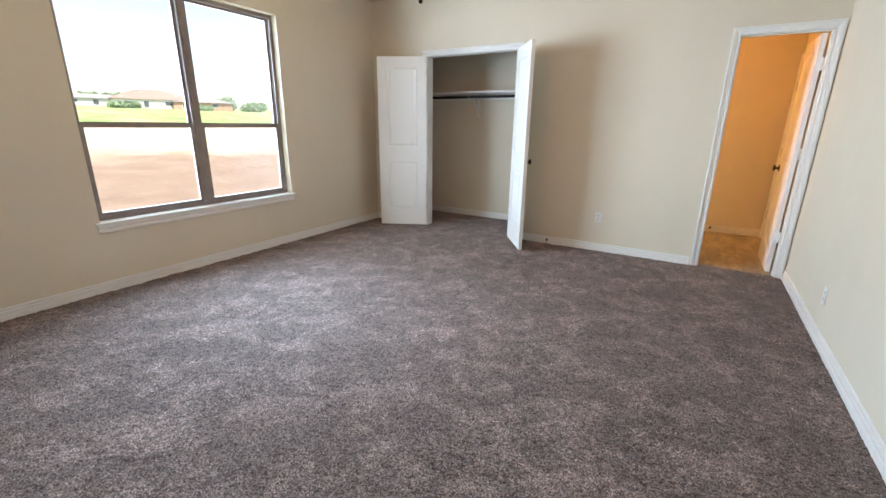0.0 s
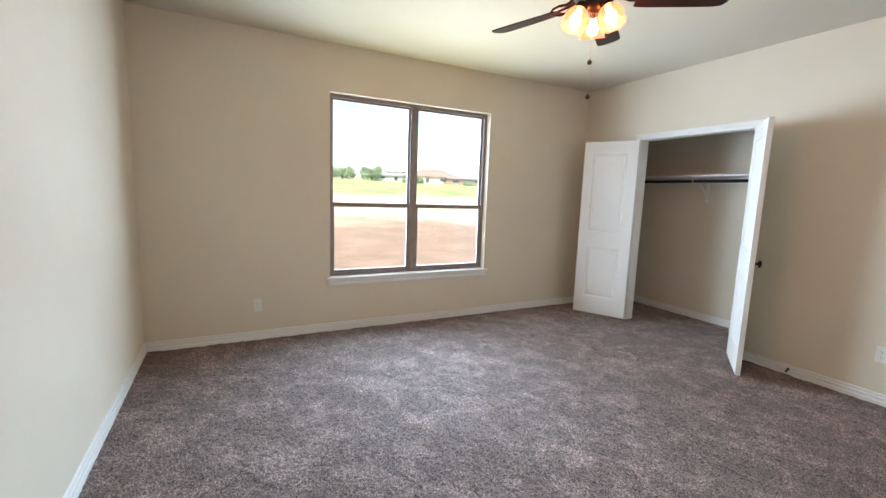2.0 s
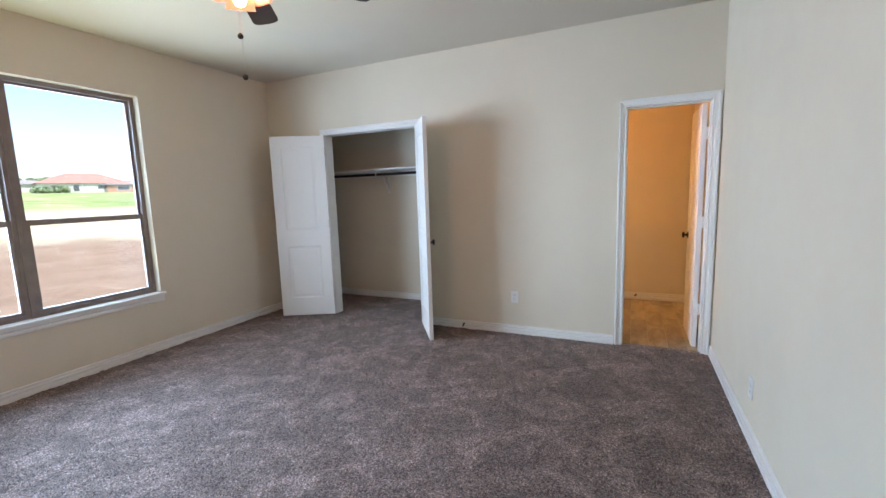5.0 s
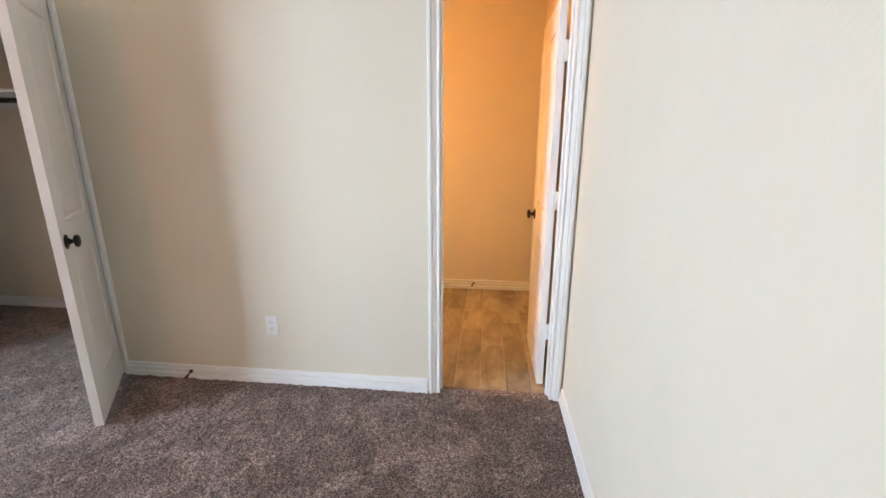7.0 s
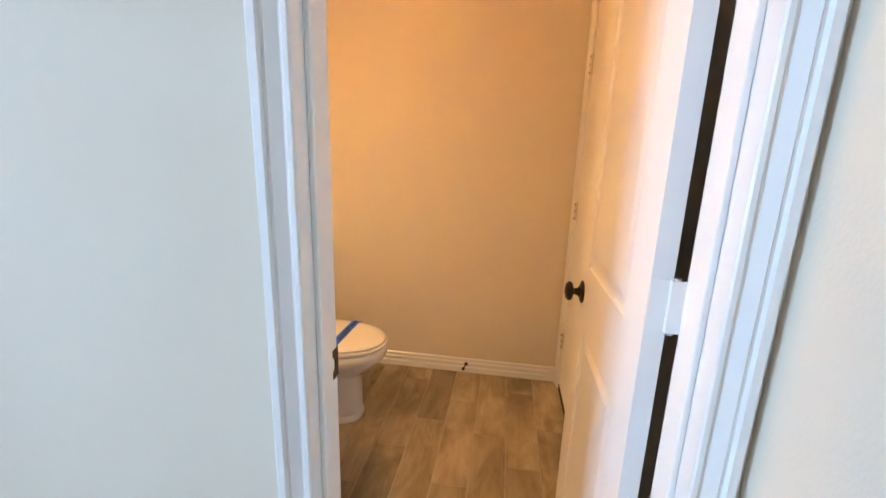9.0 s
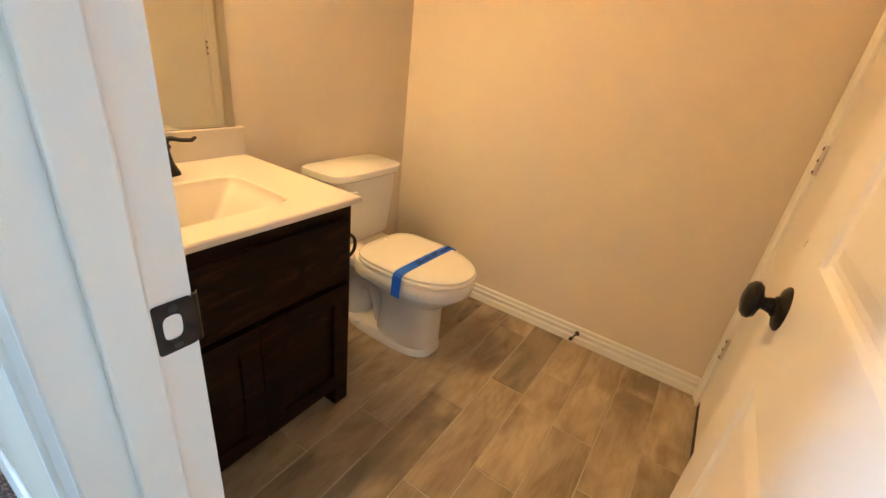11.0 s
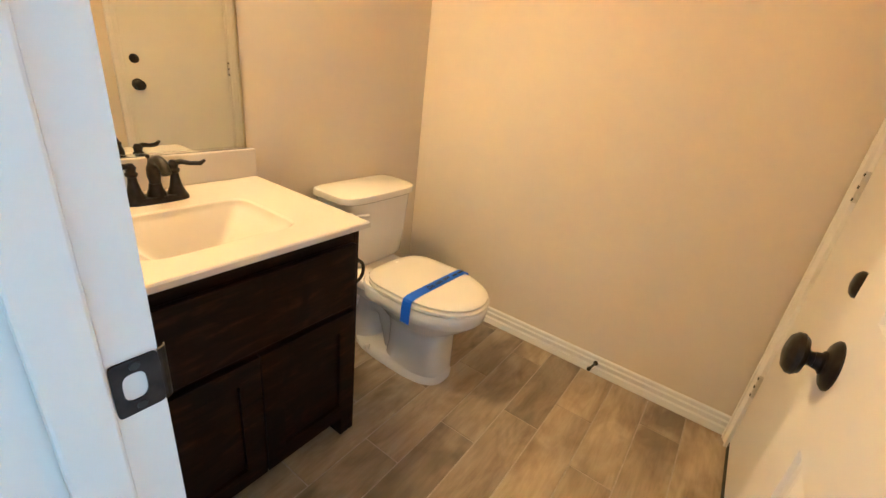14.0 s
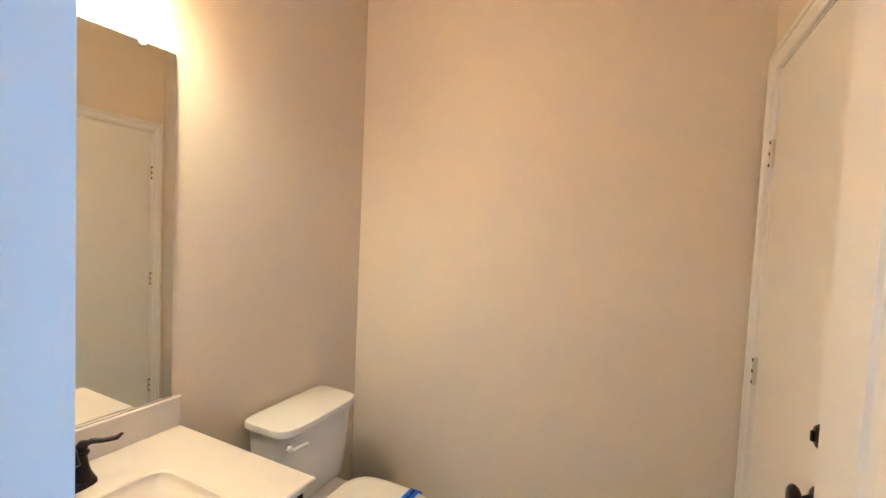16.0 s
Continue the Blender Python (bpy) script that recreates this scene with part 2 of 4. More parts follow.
def field():
    n = Nodes("dirt_and_grass")
    x = n.add("ShaderNodeSeparateXYZ")
    n.link(n.co, x.inputs[0])
    wob = n.noise(0.12, 4, 0.6)
    mul = n.add("ShaderNodeMath", operation="MULTIPLY_ADD")
    n.link(wob, mul.inputs[0])
    mul.inputs[1].default_value = 16.0
    n.link(x.outputs[0], mul.inputs[2])
    away = n.add("ShaderNodeMapRange")
    away.inputs["From Min"].default_value, away.inputs["From Max"].default_value = 10.0, -90.0
    n.link(mul.outputs[0], away.inputs["Value"])
    dirt = n.ramp(n.noise(0.9, 6, 0.65), (0.3, (0.215, 0.152, 0.112)), (0.7, (0.31, 0.235, 0.18)))
    pale = n.ramp(n.noise(0.5, 5, 0.6), (0.35, (0.56, 0.51, 0.42)), (0.65, (0.42, 0.42, 0.27)))
    green = n.ramp(n.noise(0.22, 6, 0.65), (0.36, (0.17, 0.26, 0.09)), (0.5, (0.26, 0.36, 0.14)), (0.64, (0.42, 0.46, 0.25)))
    c = n.mix(n.ramp(away.outputs[0], (0.175, (0, 0, 0)), (0.225, (1, 1, 1))), dirt, pale)
    c = n.mix(n.ramp(away.outputs[0], (0.37, (0, 0, 0)), (0.46, (1, 1, 1))), c, green)
    return n.done(c, 0.95, n.bump(n.noise(2.5, 6, 0.7), 0.6, 0.15), spec=0.1)


def leafy(name, a, b):
    n = Nodes(name)
    g = n.add("ShaderNodeNewGeometry")
    return n.done(n.ramp(g.outputs["Random Per Island"], (0.0, a), (1.0, b)), 0.7, spec=0.2)


BRONZE, VINYL, CARPET, TILE, WOOD = bronze(), window_metal(), carpet(), plank_tile(), dark_wood()
BLADE, GLASS, GROUT, FIELD = blade_wood(), pane_glass(), grout(), field()
FANGLOW, FANBULB = frosted("amber_frosted_glass", (1.0, 0.26, 0.16), FAN_GLOW, 0.52, (0.09, 0.036, 0.024), (1.0, 0.60, 0.34)), glowing("warm_bulb", (1.0, 0.42, 0.17), FAN_BULB)
VANGLOW, VANBULB = frosted("warm_frosted_glass", (1.0, 0.57, 0.20), VANITY_GLOW, 0.84), glowing("warm_white_bulb", (1.0, 0.57, 0.20), VANITY_BULB)
MIRROR = Nodes("silvered_mirror").done((0.86, 0.88, 0.85), 0.0, metal=1.0)
# leaf greens lightened: the haze over the far trees is put into the colour
LEAF = leafy("haze_paled_leaves", (0.20, 0.28, 0.18), (0.32, 0.42, 0.27))
BARK = painted("bark", (0.10, 0.075, 0.055), 0.9, 0.4, 0.2)
BRICK = painted("far_brick_wall", (0.38, 0.24, 0.18), 0.9, 0.2, 0.15)
SIDING = painted("far_pale_wall", (0.55, 0.55, 0.56), 0.8, 0.1, 0.08)
ROOFRED = painted("red_brown_shingles", (0.36, 0.20, 0.17), 0.9, 0.3, 0.18)
ROOFGREY = painted("grey_shingles", (0.27, 0.26, 0.27), 0.9, 0.3, 0.15)
FARGLASS = painted("far_window_glass", (0.06, 0.08, 0.10), 0.15)


# ---- mesh helpers ----
def part(name, bm, material, parent=None, label="", smooth=False):
    """Links a bmesh as one mesh object under a thing or a part."""
    bmesh.ops.recalc_face_normals(bm, faces=bm.faces)
    me = bpy.data.meshes.new(name)
    for f in bm.faces:
        f.smooth = smooth
    bm.to_mesh(me)
    bm.free()
    me.materials.append(material)
    if smooth:
        me.set_sharp_from_angle(angle=radians(40))
    ob = new(name, me)
    if parent:
        ob.parent = parent
    if label:
        ob["label"] = label
    return ob


def thing(name, m, label, category="", group="", kind=""):
    """An Empty at the base of a thing, which parents its parts."""
    ob = new(name)
    ob.empty_display_size = 0.1
    ob.matrix_basis = m
    return tagged(ob, label, category, group, kind)


def boxes(*pairs, r=0.0, seg=2):
    """Boxes from corner to corner, joined in one bmesh; r rounds the edges."""
    bm = bmesh.new()
    for a, b in pairs:
        made = bmesh.ops.create_cube(bm, size=1)["verts"]
        for v in made:
            v.co = Vector([(p + q) / 2 + c * (q - p) for p, q, c in zip(a, b, v.co)])
        if r:
            edges = list({e for v in made for e in v.link_edges})
            bmesh.ops.bevel(bm, geom=edges, offset=r, segments=seg, affect="EDGES", profile=0.5)
    return bm


def loft(rings, close=True, bm=None, cap=True):
    """Faces between rings of as many points each."""
    bm = bm or bmesh.new()
    rows = [[bm.verts.new(p) for p in ring] for ring in rings]
    n = len(rows[0])
    for a, b in zip(rows, rows[1:]):
        for i in range(n if close else n - 1):
            j = (i + 1) % n
            bm.faces.new((a[i], a[j], b[j], b[i]))
    if cap and close:
        bm.faces.new(rows[0])
        bm.faces.new(rows[-1])
    return bm


def lathe(profile, n=28, m=None, bm=None, cap=True):
    """Turns a profile of (radius, height) about z."""
    rings = []
    for r, z in profile:
        ring = [Vector((r * math.cos(2 * math.pi * i / n), r * math.sin(2 * math.pi * i / n), z)) for i in range(n)]
        rings.append([m @ p for p in ring] if m else ring)
    return loft(rings, bm=bm, cap=cap)


def tube(points, radius, n=10, bm=None):
    """A round bar along points; radius is a number or one for each point."""
    pts = [Vector(p) for p in points]
    rad = radius if isinstance(radius, (list, tuple)) else [radius] * len(pts)
    rings, side = [], None
    for i, p in enumerate(pts):
        d = (pts[min(i + 1, len(pts) - 1)] - pts[max(i - 1, 0)]).normalized()
        if side is None:
            side = d.orthogonal().normalized()
        side = (side - d * side.dot(d)).normalized()
        up = d.cross(side)
        rings.append([p + rad[i] * (math.cos(a) * side + math.sin(a) * up) for a in (2 * math.pi * k / n for k in range(n))])
    return loft(rings, bm=bm)


def oval(cx, cy, z, ax, ay, power=2.0, n=40, back=None, rear=None):
    """A ring in plan; back: half-length to the rear, where it differs from ax; rear: how square the rear half is."""
    ring = []
    for i in range(n):
        a = 2 * math.pi * i / n
        c, s = math.cos(a), math.sin(a)
        lx = ax if c >= 0 or back is None else back
        p = rear if rear and c < 0 else power
        ring.append(Vector((cx + lx * math.copysign(abs(c) ** (2 / p), c), cy + ay * math.copysign(abs(s) ** (2 / p), s), z)))
    return ring


def slab(axis, at, thick, u0, u1, z0, z1, holes=()):
    """A wall in a plane of x or y, from at to at + thick, with openings (u0, u1, z0, z1) through it."""
    us = sorted({u0, u1, *(h[0] for h in holes), *(h[1] for h in holes)})
    zs = sorted({z0, z1, *(max(z0, h[2]) for h in holes), *(h[3] for h in holes)})
    solid = {}
    for i in range(len(us) - 1):
        for j in range(len(zs) - 1):
            u, z = (us[i] + us[i + 1]) / 2, (zs[j] + zs[j + 1]) / 2
            solid[i, j] = not any(h[0] < u < h[1] and h[2] < z < h[3] for h in holes)
    bm, seen = bmesh.new(), {}

    def vert(i, j, side):
        key = (i, j, side)
        if key not in seen:
            w = at + thick * side
            seen[key] = bm.verts.new((w, us[i], zs[j]) if axis == "x" else (us[i], w, zs[j]))
        return seen[key]

    for (i, j), full in solid.items():
        if not full:
            continue
        for s in (0, 1):
            bm.faces.new([vert(i, j, s), vert(i + 1, j, s), vert(i + 1, j + 1, s), vert(i, j + 1, s)])
        for di, dj, a, b in ((-1, 0, (i, j), (i, j + 1)), (1, 0, (i + 1, j), (i + 1, j + 1)), (0, -1, (i, j), (i + 1, j)), (0, 1, (i, j + 1), (i + 1, j + 1))):
            if not solid.get((i + di, j + dj), False):
                bm.faces.new([vert(*a, 0), vert(*b, 0), vert(*b, 1), vert(*a, 1)])
    return bm


def run(profile, a, b, out):
    """A moulding of (depth, height) points along the floor line from a to b, standing out from the wall along out."""
    o = Vector((*out, 0))
    return loft([[Vector((*p, 0)) + o * d + Vector((0, 0, z)) for d, z in profile] for p in (a, b)])


BASE = [(0, 0), (0.017, 0), (0.0185, 0.010), (0.0175, 0.031), (0.006, 0.0345), (0.005, 0.0430), (0.0150, 0.0480), (0.0155, 0.0600), (0.0055, 0.0630), (0.0045, 0.0700), (0.0115, 0.0740), (0.0110, 0.0830), (0.0035, 0.0870), (0, 0.0870)]
CASE = [(0, 0), (0.0, 0.008), (0.003, 0.0105), (0.010, 0.0105), (0.0125, 0.0075), (0.016, 0.0075), (0.034, 0.0150), (0.0365, 0.0130), (0.040, 0.0130), (0.043, 0.0195), (0.055, 0.0195), (0.058, 0.0165), (0.058, 0)]


def casing(axis, at, out, u0, u1, z1, name, label):
    """Moulded trim round three sides of an opening, mitred, standing out from the wall's face."""
    stations = ((u0, 0, -1, 0), (u0, z1, -1, 1), (u1, z1, 1, 1), (u1, 0, 1, 0))
    rings = []
    for u, z, du, dz in stations:
        ring = []
        for w, d in CASE:
            p = (at + out * d, u + du * w, z + dz * w) if axis == "x" else (u + du * w, at + out * d, z + dz * w)
            ring.append(Vector(p))
        rings.append(ring)
    return tagged(part(name, loft(rings), TRIM), label, "trim", kind="structure")


def baseboard(a, b, out, label="white stepped baseboard along a painted wall"):
    return tagged(part("baseboard", run(BASE, a, b, out), TRIM), label, "baseboard", kind="structure")


def jamb(x0, x1, y0, y1, z1, name, label):
    """The lining of an opening in a wall along x."""
    t = 0.018
    bm = boxes(((x0 - t, y0, 0), (x0, y1, z1 + t)), ((x1, y0, 0), (x1 + t, y1, z1 + t)), ((x0, y0, z1), (x1, y1, z1 + t)))
    return tagged(part(name, bm, TRIM), label, "trim", kind="structure")


# ---- structure: bedroom, closet, bathroom ----
XW, YS, XE, H = -4.58, -4.735, -0.008, 2.712          # west and south faces of the bedroom, ceiling; east face x = 0, north face y = 0
T = 0.115                                 # partition thickness
CL0, CL1, CLZ = -3.752, -2.612, 2.045     # closet opening
DR0, DR1, DRZ = -0.672, -0.078, 2.012     # bathroom doorway
BW, BN = -1.68, 1.735                     # bathroom's west and north faces
CB = 0.88                                 # closet's back face
WY0, WY1, WZ0, WZ1 = -3.222, -1.455, 0.540, 2.285
ED0, ED1, EDZ = 1.048, 1.652, 1.99        # outer door of the bathroom, in its east wall
TH = 0.05                                 # threshold between carpet and tile


def wall(name, bm, label):
    return tagged(part(name, bm, WALL), label, "wall", kind="structure")


wall("wall_north", slab("y", 0, T, XW, 0, 0, H, [(CL0 - 0.018, CL1 + 0.018, 0, CLZ + 0.018), (DR0 - 0.018, DR1 + 0.018, 0, DRZ + 0.018)]), "greige painted wall with closet and bathroom doorways")
wall("wall_east", slab("x", XE, 0.13, YS - 0.12, BN + 0.12, 0, H, [(ED0 - 0.03, ED1 + 0.03, 0, EDZ + 0.03)]), "greige painted wall with orange-peel texture")
wall("wall_south", slab("y", YS, -0.12, XW, 0, 0, H), "plain greige painted bedroom wall")
wall("wall_west", slab("x", XW, -0.15, YS - 0.12, CB + 0.12, 0, H, [(WY0, WY1, WZ0 - 0.02, WZ1)]), "greige painted outer wall with one window")
wall("wall_bathroom_west", slab("x", BW, -0.115, T, BN, 0, H), "greige painted bathroom wall behind vanity and toilet")
wall("wall_bathroom_north", slab("y", BN, 0.12, BW - 0.115, 0, 0, H), "greige painted bathroom end wall")
wall("wall_closet_back", slab("y", CB, 0.12, XW, BW - 0.115, 0, H), "greige painted wall at the back of the closet")
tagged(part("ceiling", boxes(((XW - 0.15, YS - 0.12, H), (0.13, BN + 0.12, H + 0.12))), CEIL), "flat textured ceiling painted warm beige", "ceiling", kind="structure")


def smooth(h, n):
    """Averages each height with its neighbours, n times."""
    for _ in range(n):
        p = np.pad(h, 1, mode="edge")
        h = (p[1:-1, 1:-1] * 2 + p[:-2, 1:-1] + p[2:, 1:-1] + p[1:-1, :-2] + p[1:-1, 2:]) / 6
    return h


def even(h):
    return (h - h.mean()) / h.std()


def carpet_floor():
    """Cut pile as a fine height field over the bedroom, on a slab that also runs into closet and doorway."""
    rng = np.random.default_rng(7)
    step = 0.0072
    nx, ny = int((0.0 - XW) / step) + 2, int((0.0 - YS) / step) + 2
    xs, ys = np.linspace(XW, 0.0, nx), np.linspace(YS, 0.0, ny)
    tufts = even(smooth(rng.normal(size=(nx, ny)), 1))
    clumps = even(smooth(rng.normal(size=(nx, ny)), 14))
    lay = even(smooth(np.kron(rng.normal(size=(nx // 8 + 1, ny // 8 + 1)), np.ones((8, 8)))[:nx, :ny], 12))
    z = 0.006 + np.clip(0.0021 * tufts + 0.0007 * clumps + 0.0010 * lay, -0.0055, 0.009)
    gx, gy = np.meshgrid(xs, ys, indexing="ij")
    co = np.stack((gx, gy, z), axis=-1).reshape(-1, 3)
    k = np.arange(nx * ny).reshape(nx, ny)
    quads = np.stack((k[:-1, :-1], k[1:, :-1], k[1:, 1:], k[:-1, 1:]), axis=-1).reshape(-1, 4)
    me = bpy.data.meshes.new("floor")
    me.vertices.add(len(co))
    me.vertices.foreach_set("co", co.ravel())
    me.loops.add(quads.size)
    me.loops.foreach_set("vertex_index", quads.ravel())
    me.polygons.add(len(quads))
    me.polygons.foreach_set("loop_start", np.arange(0, quads.size, 4))
    me.polygons.foreach_set("loop_total", np.full(len(quads), 4))
    me.polygons.foreach_set("use_smooth", np.ones(len(quads), dtype=bool))
    me.update(calc_edges=True)
    me.materials.append(CARPET)
    floor = tagged(new("floor", me), "brown-grey cut pile carpet with vacuum and foot marks", "carpet", kind="structure")
    part("backing", boxes(((XW - 0.01, YS - 0.01, -0.05), (0.01, 0, 0.0)), ((XW - 0.01, 0, -0.05), (BW - 0.115, CB + 0.01, 0.006)), ((DR0 - 0.02, 0, -0.05), (DR1 + 0.02, TH, 0.006))), CARPET, floor)


carpet_floor()
tile_bed = tagged(part("floor_bathroom", boxes(((BW, TH, -0.05), (0, BN, -0.0018))), GROUT), "wood-look plank tile floor with pale grout lines", "tile floor", kind="structure")

baseboard((XW, YS), (XW, 0), (1, 0))
baseboard((XW, YS), (0, YS), (0, 1))
baseboard((XE, YS), (XE, -0.022), (-1, 0))
baseboard((XW, 0), (CL0 - 0.068, 0), (0, -1))
baseboard((CL1 + 0.068, 0), (DR0 - 0.068, 0), (0, -1))
baseboard((XW, CB), (BW - 0.115, CB), (0, -1), "white stepped baseboard inside the closet")
baseboard((BW, BN), (-0.019, BN), (0, -1), "white stepped baseboard above wood-look tile")
baseboard((BW, 0.80), (BW, BN), (1, 0), "white stepped baseboard behind the toilet")

casing("y", 0, -1, CL0 - 0.005, CL1 + 0.005, CLZ + 0.005, "trim", "white moulded casing round the closet opening")
casing("y", 0, -1, DR0 + 0.001, DR1 - 0.001, DRZ - 0.001, "trim", "white fluted casing round the bathroom doorway")
casing("x", XE, -1, ED0 - 0.005, ED1 + 0.005, EDZ + 0.005, "trim", "white moulded casing round the bathroom's outer door")
jamb(CL0, CL1, 0.0005, T, CLZ, "trim", "white closet door jamb")
jamb(DR0, DR1, -0.001, T, DRZ, "trim", "white bathroom door jamb")
for x0, x1 in ((DR0, DR0 + 0.011), (DR1 - 0.011, DR1)):
    tagged(part("trim", boxes(((x0, 0.032, 0), (x1, 0.074, DRZ)), r=0.003), TRIM), "white door stop strip on the jamb", "trim", kind="structure")
tagged(part("trim", boxes(((DR0 + 0.011, 0.032, DRZ - 0.011), (DR1 - 0.011, 0.074, DRZ)), r=0.003), TRIM), "white door stop strip on the head jamb", "trim", kind="structure")
tagged(part("trim", boxes(((XE, ED0 - 0.03, 0), (0.12, ED0, EDZ + 0.03)), ((XE, ED1, 0), (0.12, ED1 + 0.03, EDZ + 0.03)), ((XE, ED0, EDZ), (0.12, ED1, EDZ + 0.03))), TRIM), "white jamb of the bathroom's outer door", "trim", kind="structure")


# ---- window ----
def window():
    w = thing("window_1", Matrix.Identity(4), "twin single-hung window with bronze frames and white sill", "window", kind="structure")
    xo = XW - 0.135                       # outer face of the frames
    mid = (WY0 + WY1) / 2
    for y0, y1 in ((WY0, mid - 0.006), (mid + 0.006, WY1)):
        f = 0.033
        x0, x1 = xo, XW - 0.070
        part("window_frame", slab("x", x0, x1 - x0, y0, y1, WZ0, WZ1, [(y0 + f, y1 - f, WZ0 + f, WZ1 - f)]), VINYL, w)
        a, b = y0 + f, y1 - f
        zm, s = 1.245, 0.024
        up = part("upper_sash", slab("x", xo + 0.006, 0.022, a, b, zm - 0.016, WZ1 - f, [(a + 0.018, b - 0.018, zm + 0.020, WZ1 - f - 0.018)]), VINYL, w)
        lo = part("lower_sash", slab("x", xo + 0.032, 0.026, a, b, WZ0 + f, zm + 0.022, [(a + s, b - s, WZ0 + f + s, zm - 0.020)]), VINYL, w)
        for p, x, z0, z1, e in ((up, xo + 0.017, zm + 0.018, WZ1 - f - 0.016, 0.016), (lo, xo + 0.045, WZ0 + f + s - 0.002, zm - 0.018, s - 0.002)):
            g = part("pane", boxes(((x, a + e, z0), (x + 0.004, b - e, z1))), GLASS, p, "clear glass pane")
            g.visible_shadow = False
        for k in (0.24, 0.76):
            y = a + (b - a) * k
            part("latch", boxes(((xo + 0.058, y - 0.03, zm + 0.006), (xo + 0.070, y + 0.03, zm + 0.020)), r=0.003), VINYL, lo)
    part("mullion", boxes(((xo - 0.004, mid - 0.014, WZ0), (XW - 0.062, mid + 0.014, WZ1)), r=0.003), VINYL, w)
    stool = boxes(((XW - 0.085, WY0 + 0.001, WZ0 - 0.019), (XW, WY1 - 0.001, WZ0 + 0.001)), ((XW - 0.0005, WY0 - 0.035, WZ0 - 0.019), (XW + 0.030, WY1 + 0.035, WZ0 + 0.001)), r=0.004)
    part("window_sill", stool, TRIM, w, "white painted wooden sill")
    apron = [(0, 0), (0.010, 0), (0.014, 0.006), (0.014, 0.022), (0.010, 0.026), (0.010, 0.034), (0.016, 0.040), (0.016, 0.060), (0, 0.060)]
    rings = [[Vector((XW + d, y, WZ0 - 0.079 + z)) for d, z in apron] for y in (WY0 - 0.02, WY1 + 0.02)]
    part("apron", loft(rings), TRIM, w, "white stepped moulding under the sill")


window()


# ---- doors ----
def door_body(w, h, th, panels):
    """A door slab from the hinge edge at x = 0 to x = w, its faces at y = 0 and y = th, open where the panels sit."""
    return slab("y", 0.0, th, 0.0, w, 0.0, h, panels)


def door_panel(x0, x1, z0, z1, th):
    """A moulded sunk panel with a raised field, on both faces."""
    bm = bmesh.new()
    steps = ((0.0, 0.0), (0.004, 0.0055), (0.011, 0.0075), (0.020, 0.0075), (0.040, 0.0020), (0.046, 0.0015))
    for sign in (0, 1):
        rings = []
        for i, d in steps:
            y = d if sign == 0 else th - d
            rings.append([Vector(p) for p in ((x0 + i, y, z0 + i), (x1 - i, y, z0 + i), (x1 - i, y, z1 - i), (x0 + i, y, z1 - i))])
        loft(rings, bm=bm, cap=False)
        bm.faces.new([bm.verts.new(p) for p in rings[-1]])
    bmesh.ops.remove_doubles(bm, verts=bm.verts, dist=1e-5)
    return bm


def knob(parent, x, y, z, out, label="oil-rubbed bronze door knob"):
    """A round knob on a rosette; out is the side of the leaf on which it stands."""
    m = Matrix.Translation((x, y, z)) @ (pose(0, 0, 0, 90) if out < 0 else pose(0, 0, 0, -90)) @ Matrix.Diagonal((1.0, 1.0, 0.72, 1.0))
    k = part("door_knob", lathe([(0.0, 0.026), (0.010, 0.026), (0.0095, 0.034), (0.013, 0.038), (0.024, 0.042), (0.0285, 0.050), (0.0280, 0.058), (0.022, 0.066), (0.010, 0.070), (0.0, 0.0705)], 28, m, cap=False), BRONZE, parent, label, True)
    part("rosette", lathe([(0.0335, 0.0), (0.0335, 0.003), (0.029, 0.008), (0.020, 0.011), (0.0155, 0.013), (0.0155, 0.016), (0.012, 0.019), (0.0105, 0.028)], 28, m), BRONZE, k, "", True)
    return k


def panel_door(name, m, w, h, label, th=0.035):
    d = thing(name, m, label, "door", kind="structure")
    s = 0.115 * min(1, w / 0.6)
    cells = [(s, w - s, 0.205, 0.800), (s, w - s, 0.985, h - 0.125)]
    part("leaf", door_body(w, h, th, cells), DOORPAINT, d)
    for x0, x1, z0, z1 in cells:
        part("panel", door_panel(x0, x1, z0, z1, th), DOORPAINT, d)
    return d


# closet leaves: the west one folded back towards the corner, the east one a third past square
west_leaf = panel_door("door_1", pose(CL0 + 0.004, -0.024, 0.022, 0, 0, 180 + 27.0), 0.592, 2.018, "white two-panel closet door leaf standing wide open")
east_leaf = panel_door("door_2", pose(CL1 - 0.004, -0.024, 0.022, 0, 0, -55.5), 0.572, 2.018, "white two-panel closet door leaf with bronze knob, open")
knob(east_leaf, 0.572 - 0.058, 0.035, 0.905, 1)
for leaf in (west_leaf, east_leaf):
    for z in (0.20, 1.0, 1.80):
        part("hinge", lathe([(0.0065, 0), (0.0065, 0.09)], 10, Matrix.Translation((0.0, 0.0 if leaf is east_leaf else 0.035, z))), STEEL, leaf, "satin metal hinge barrel", True)

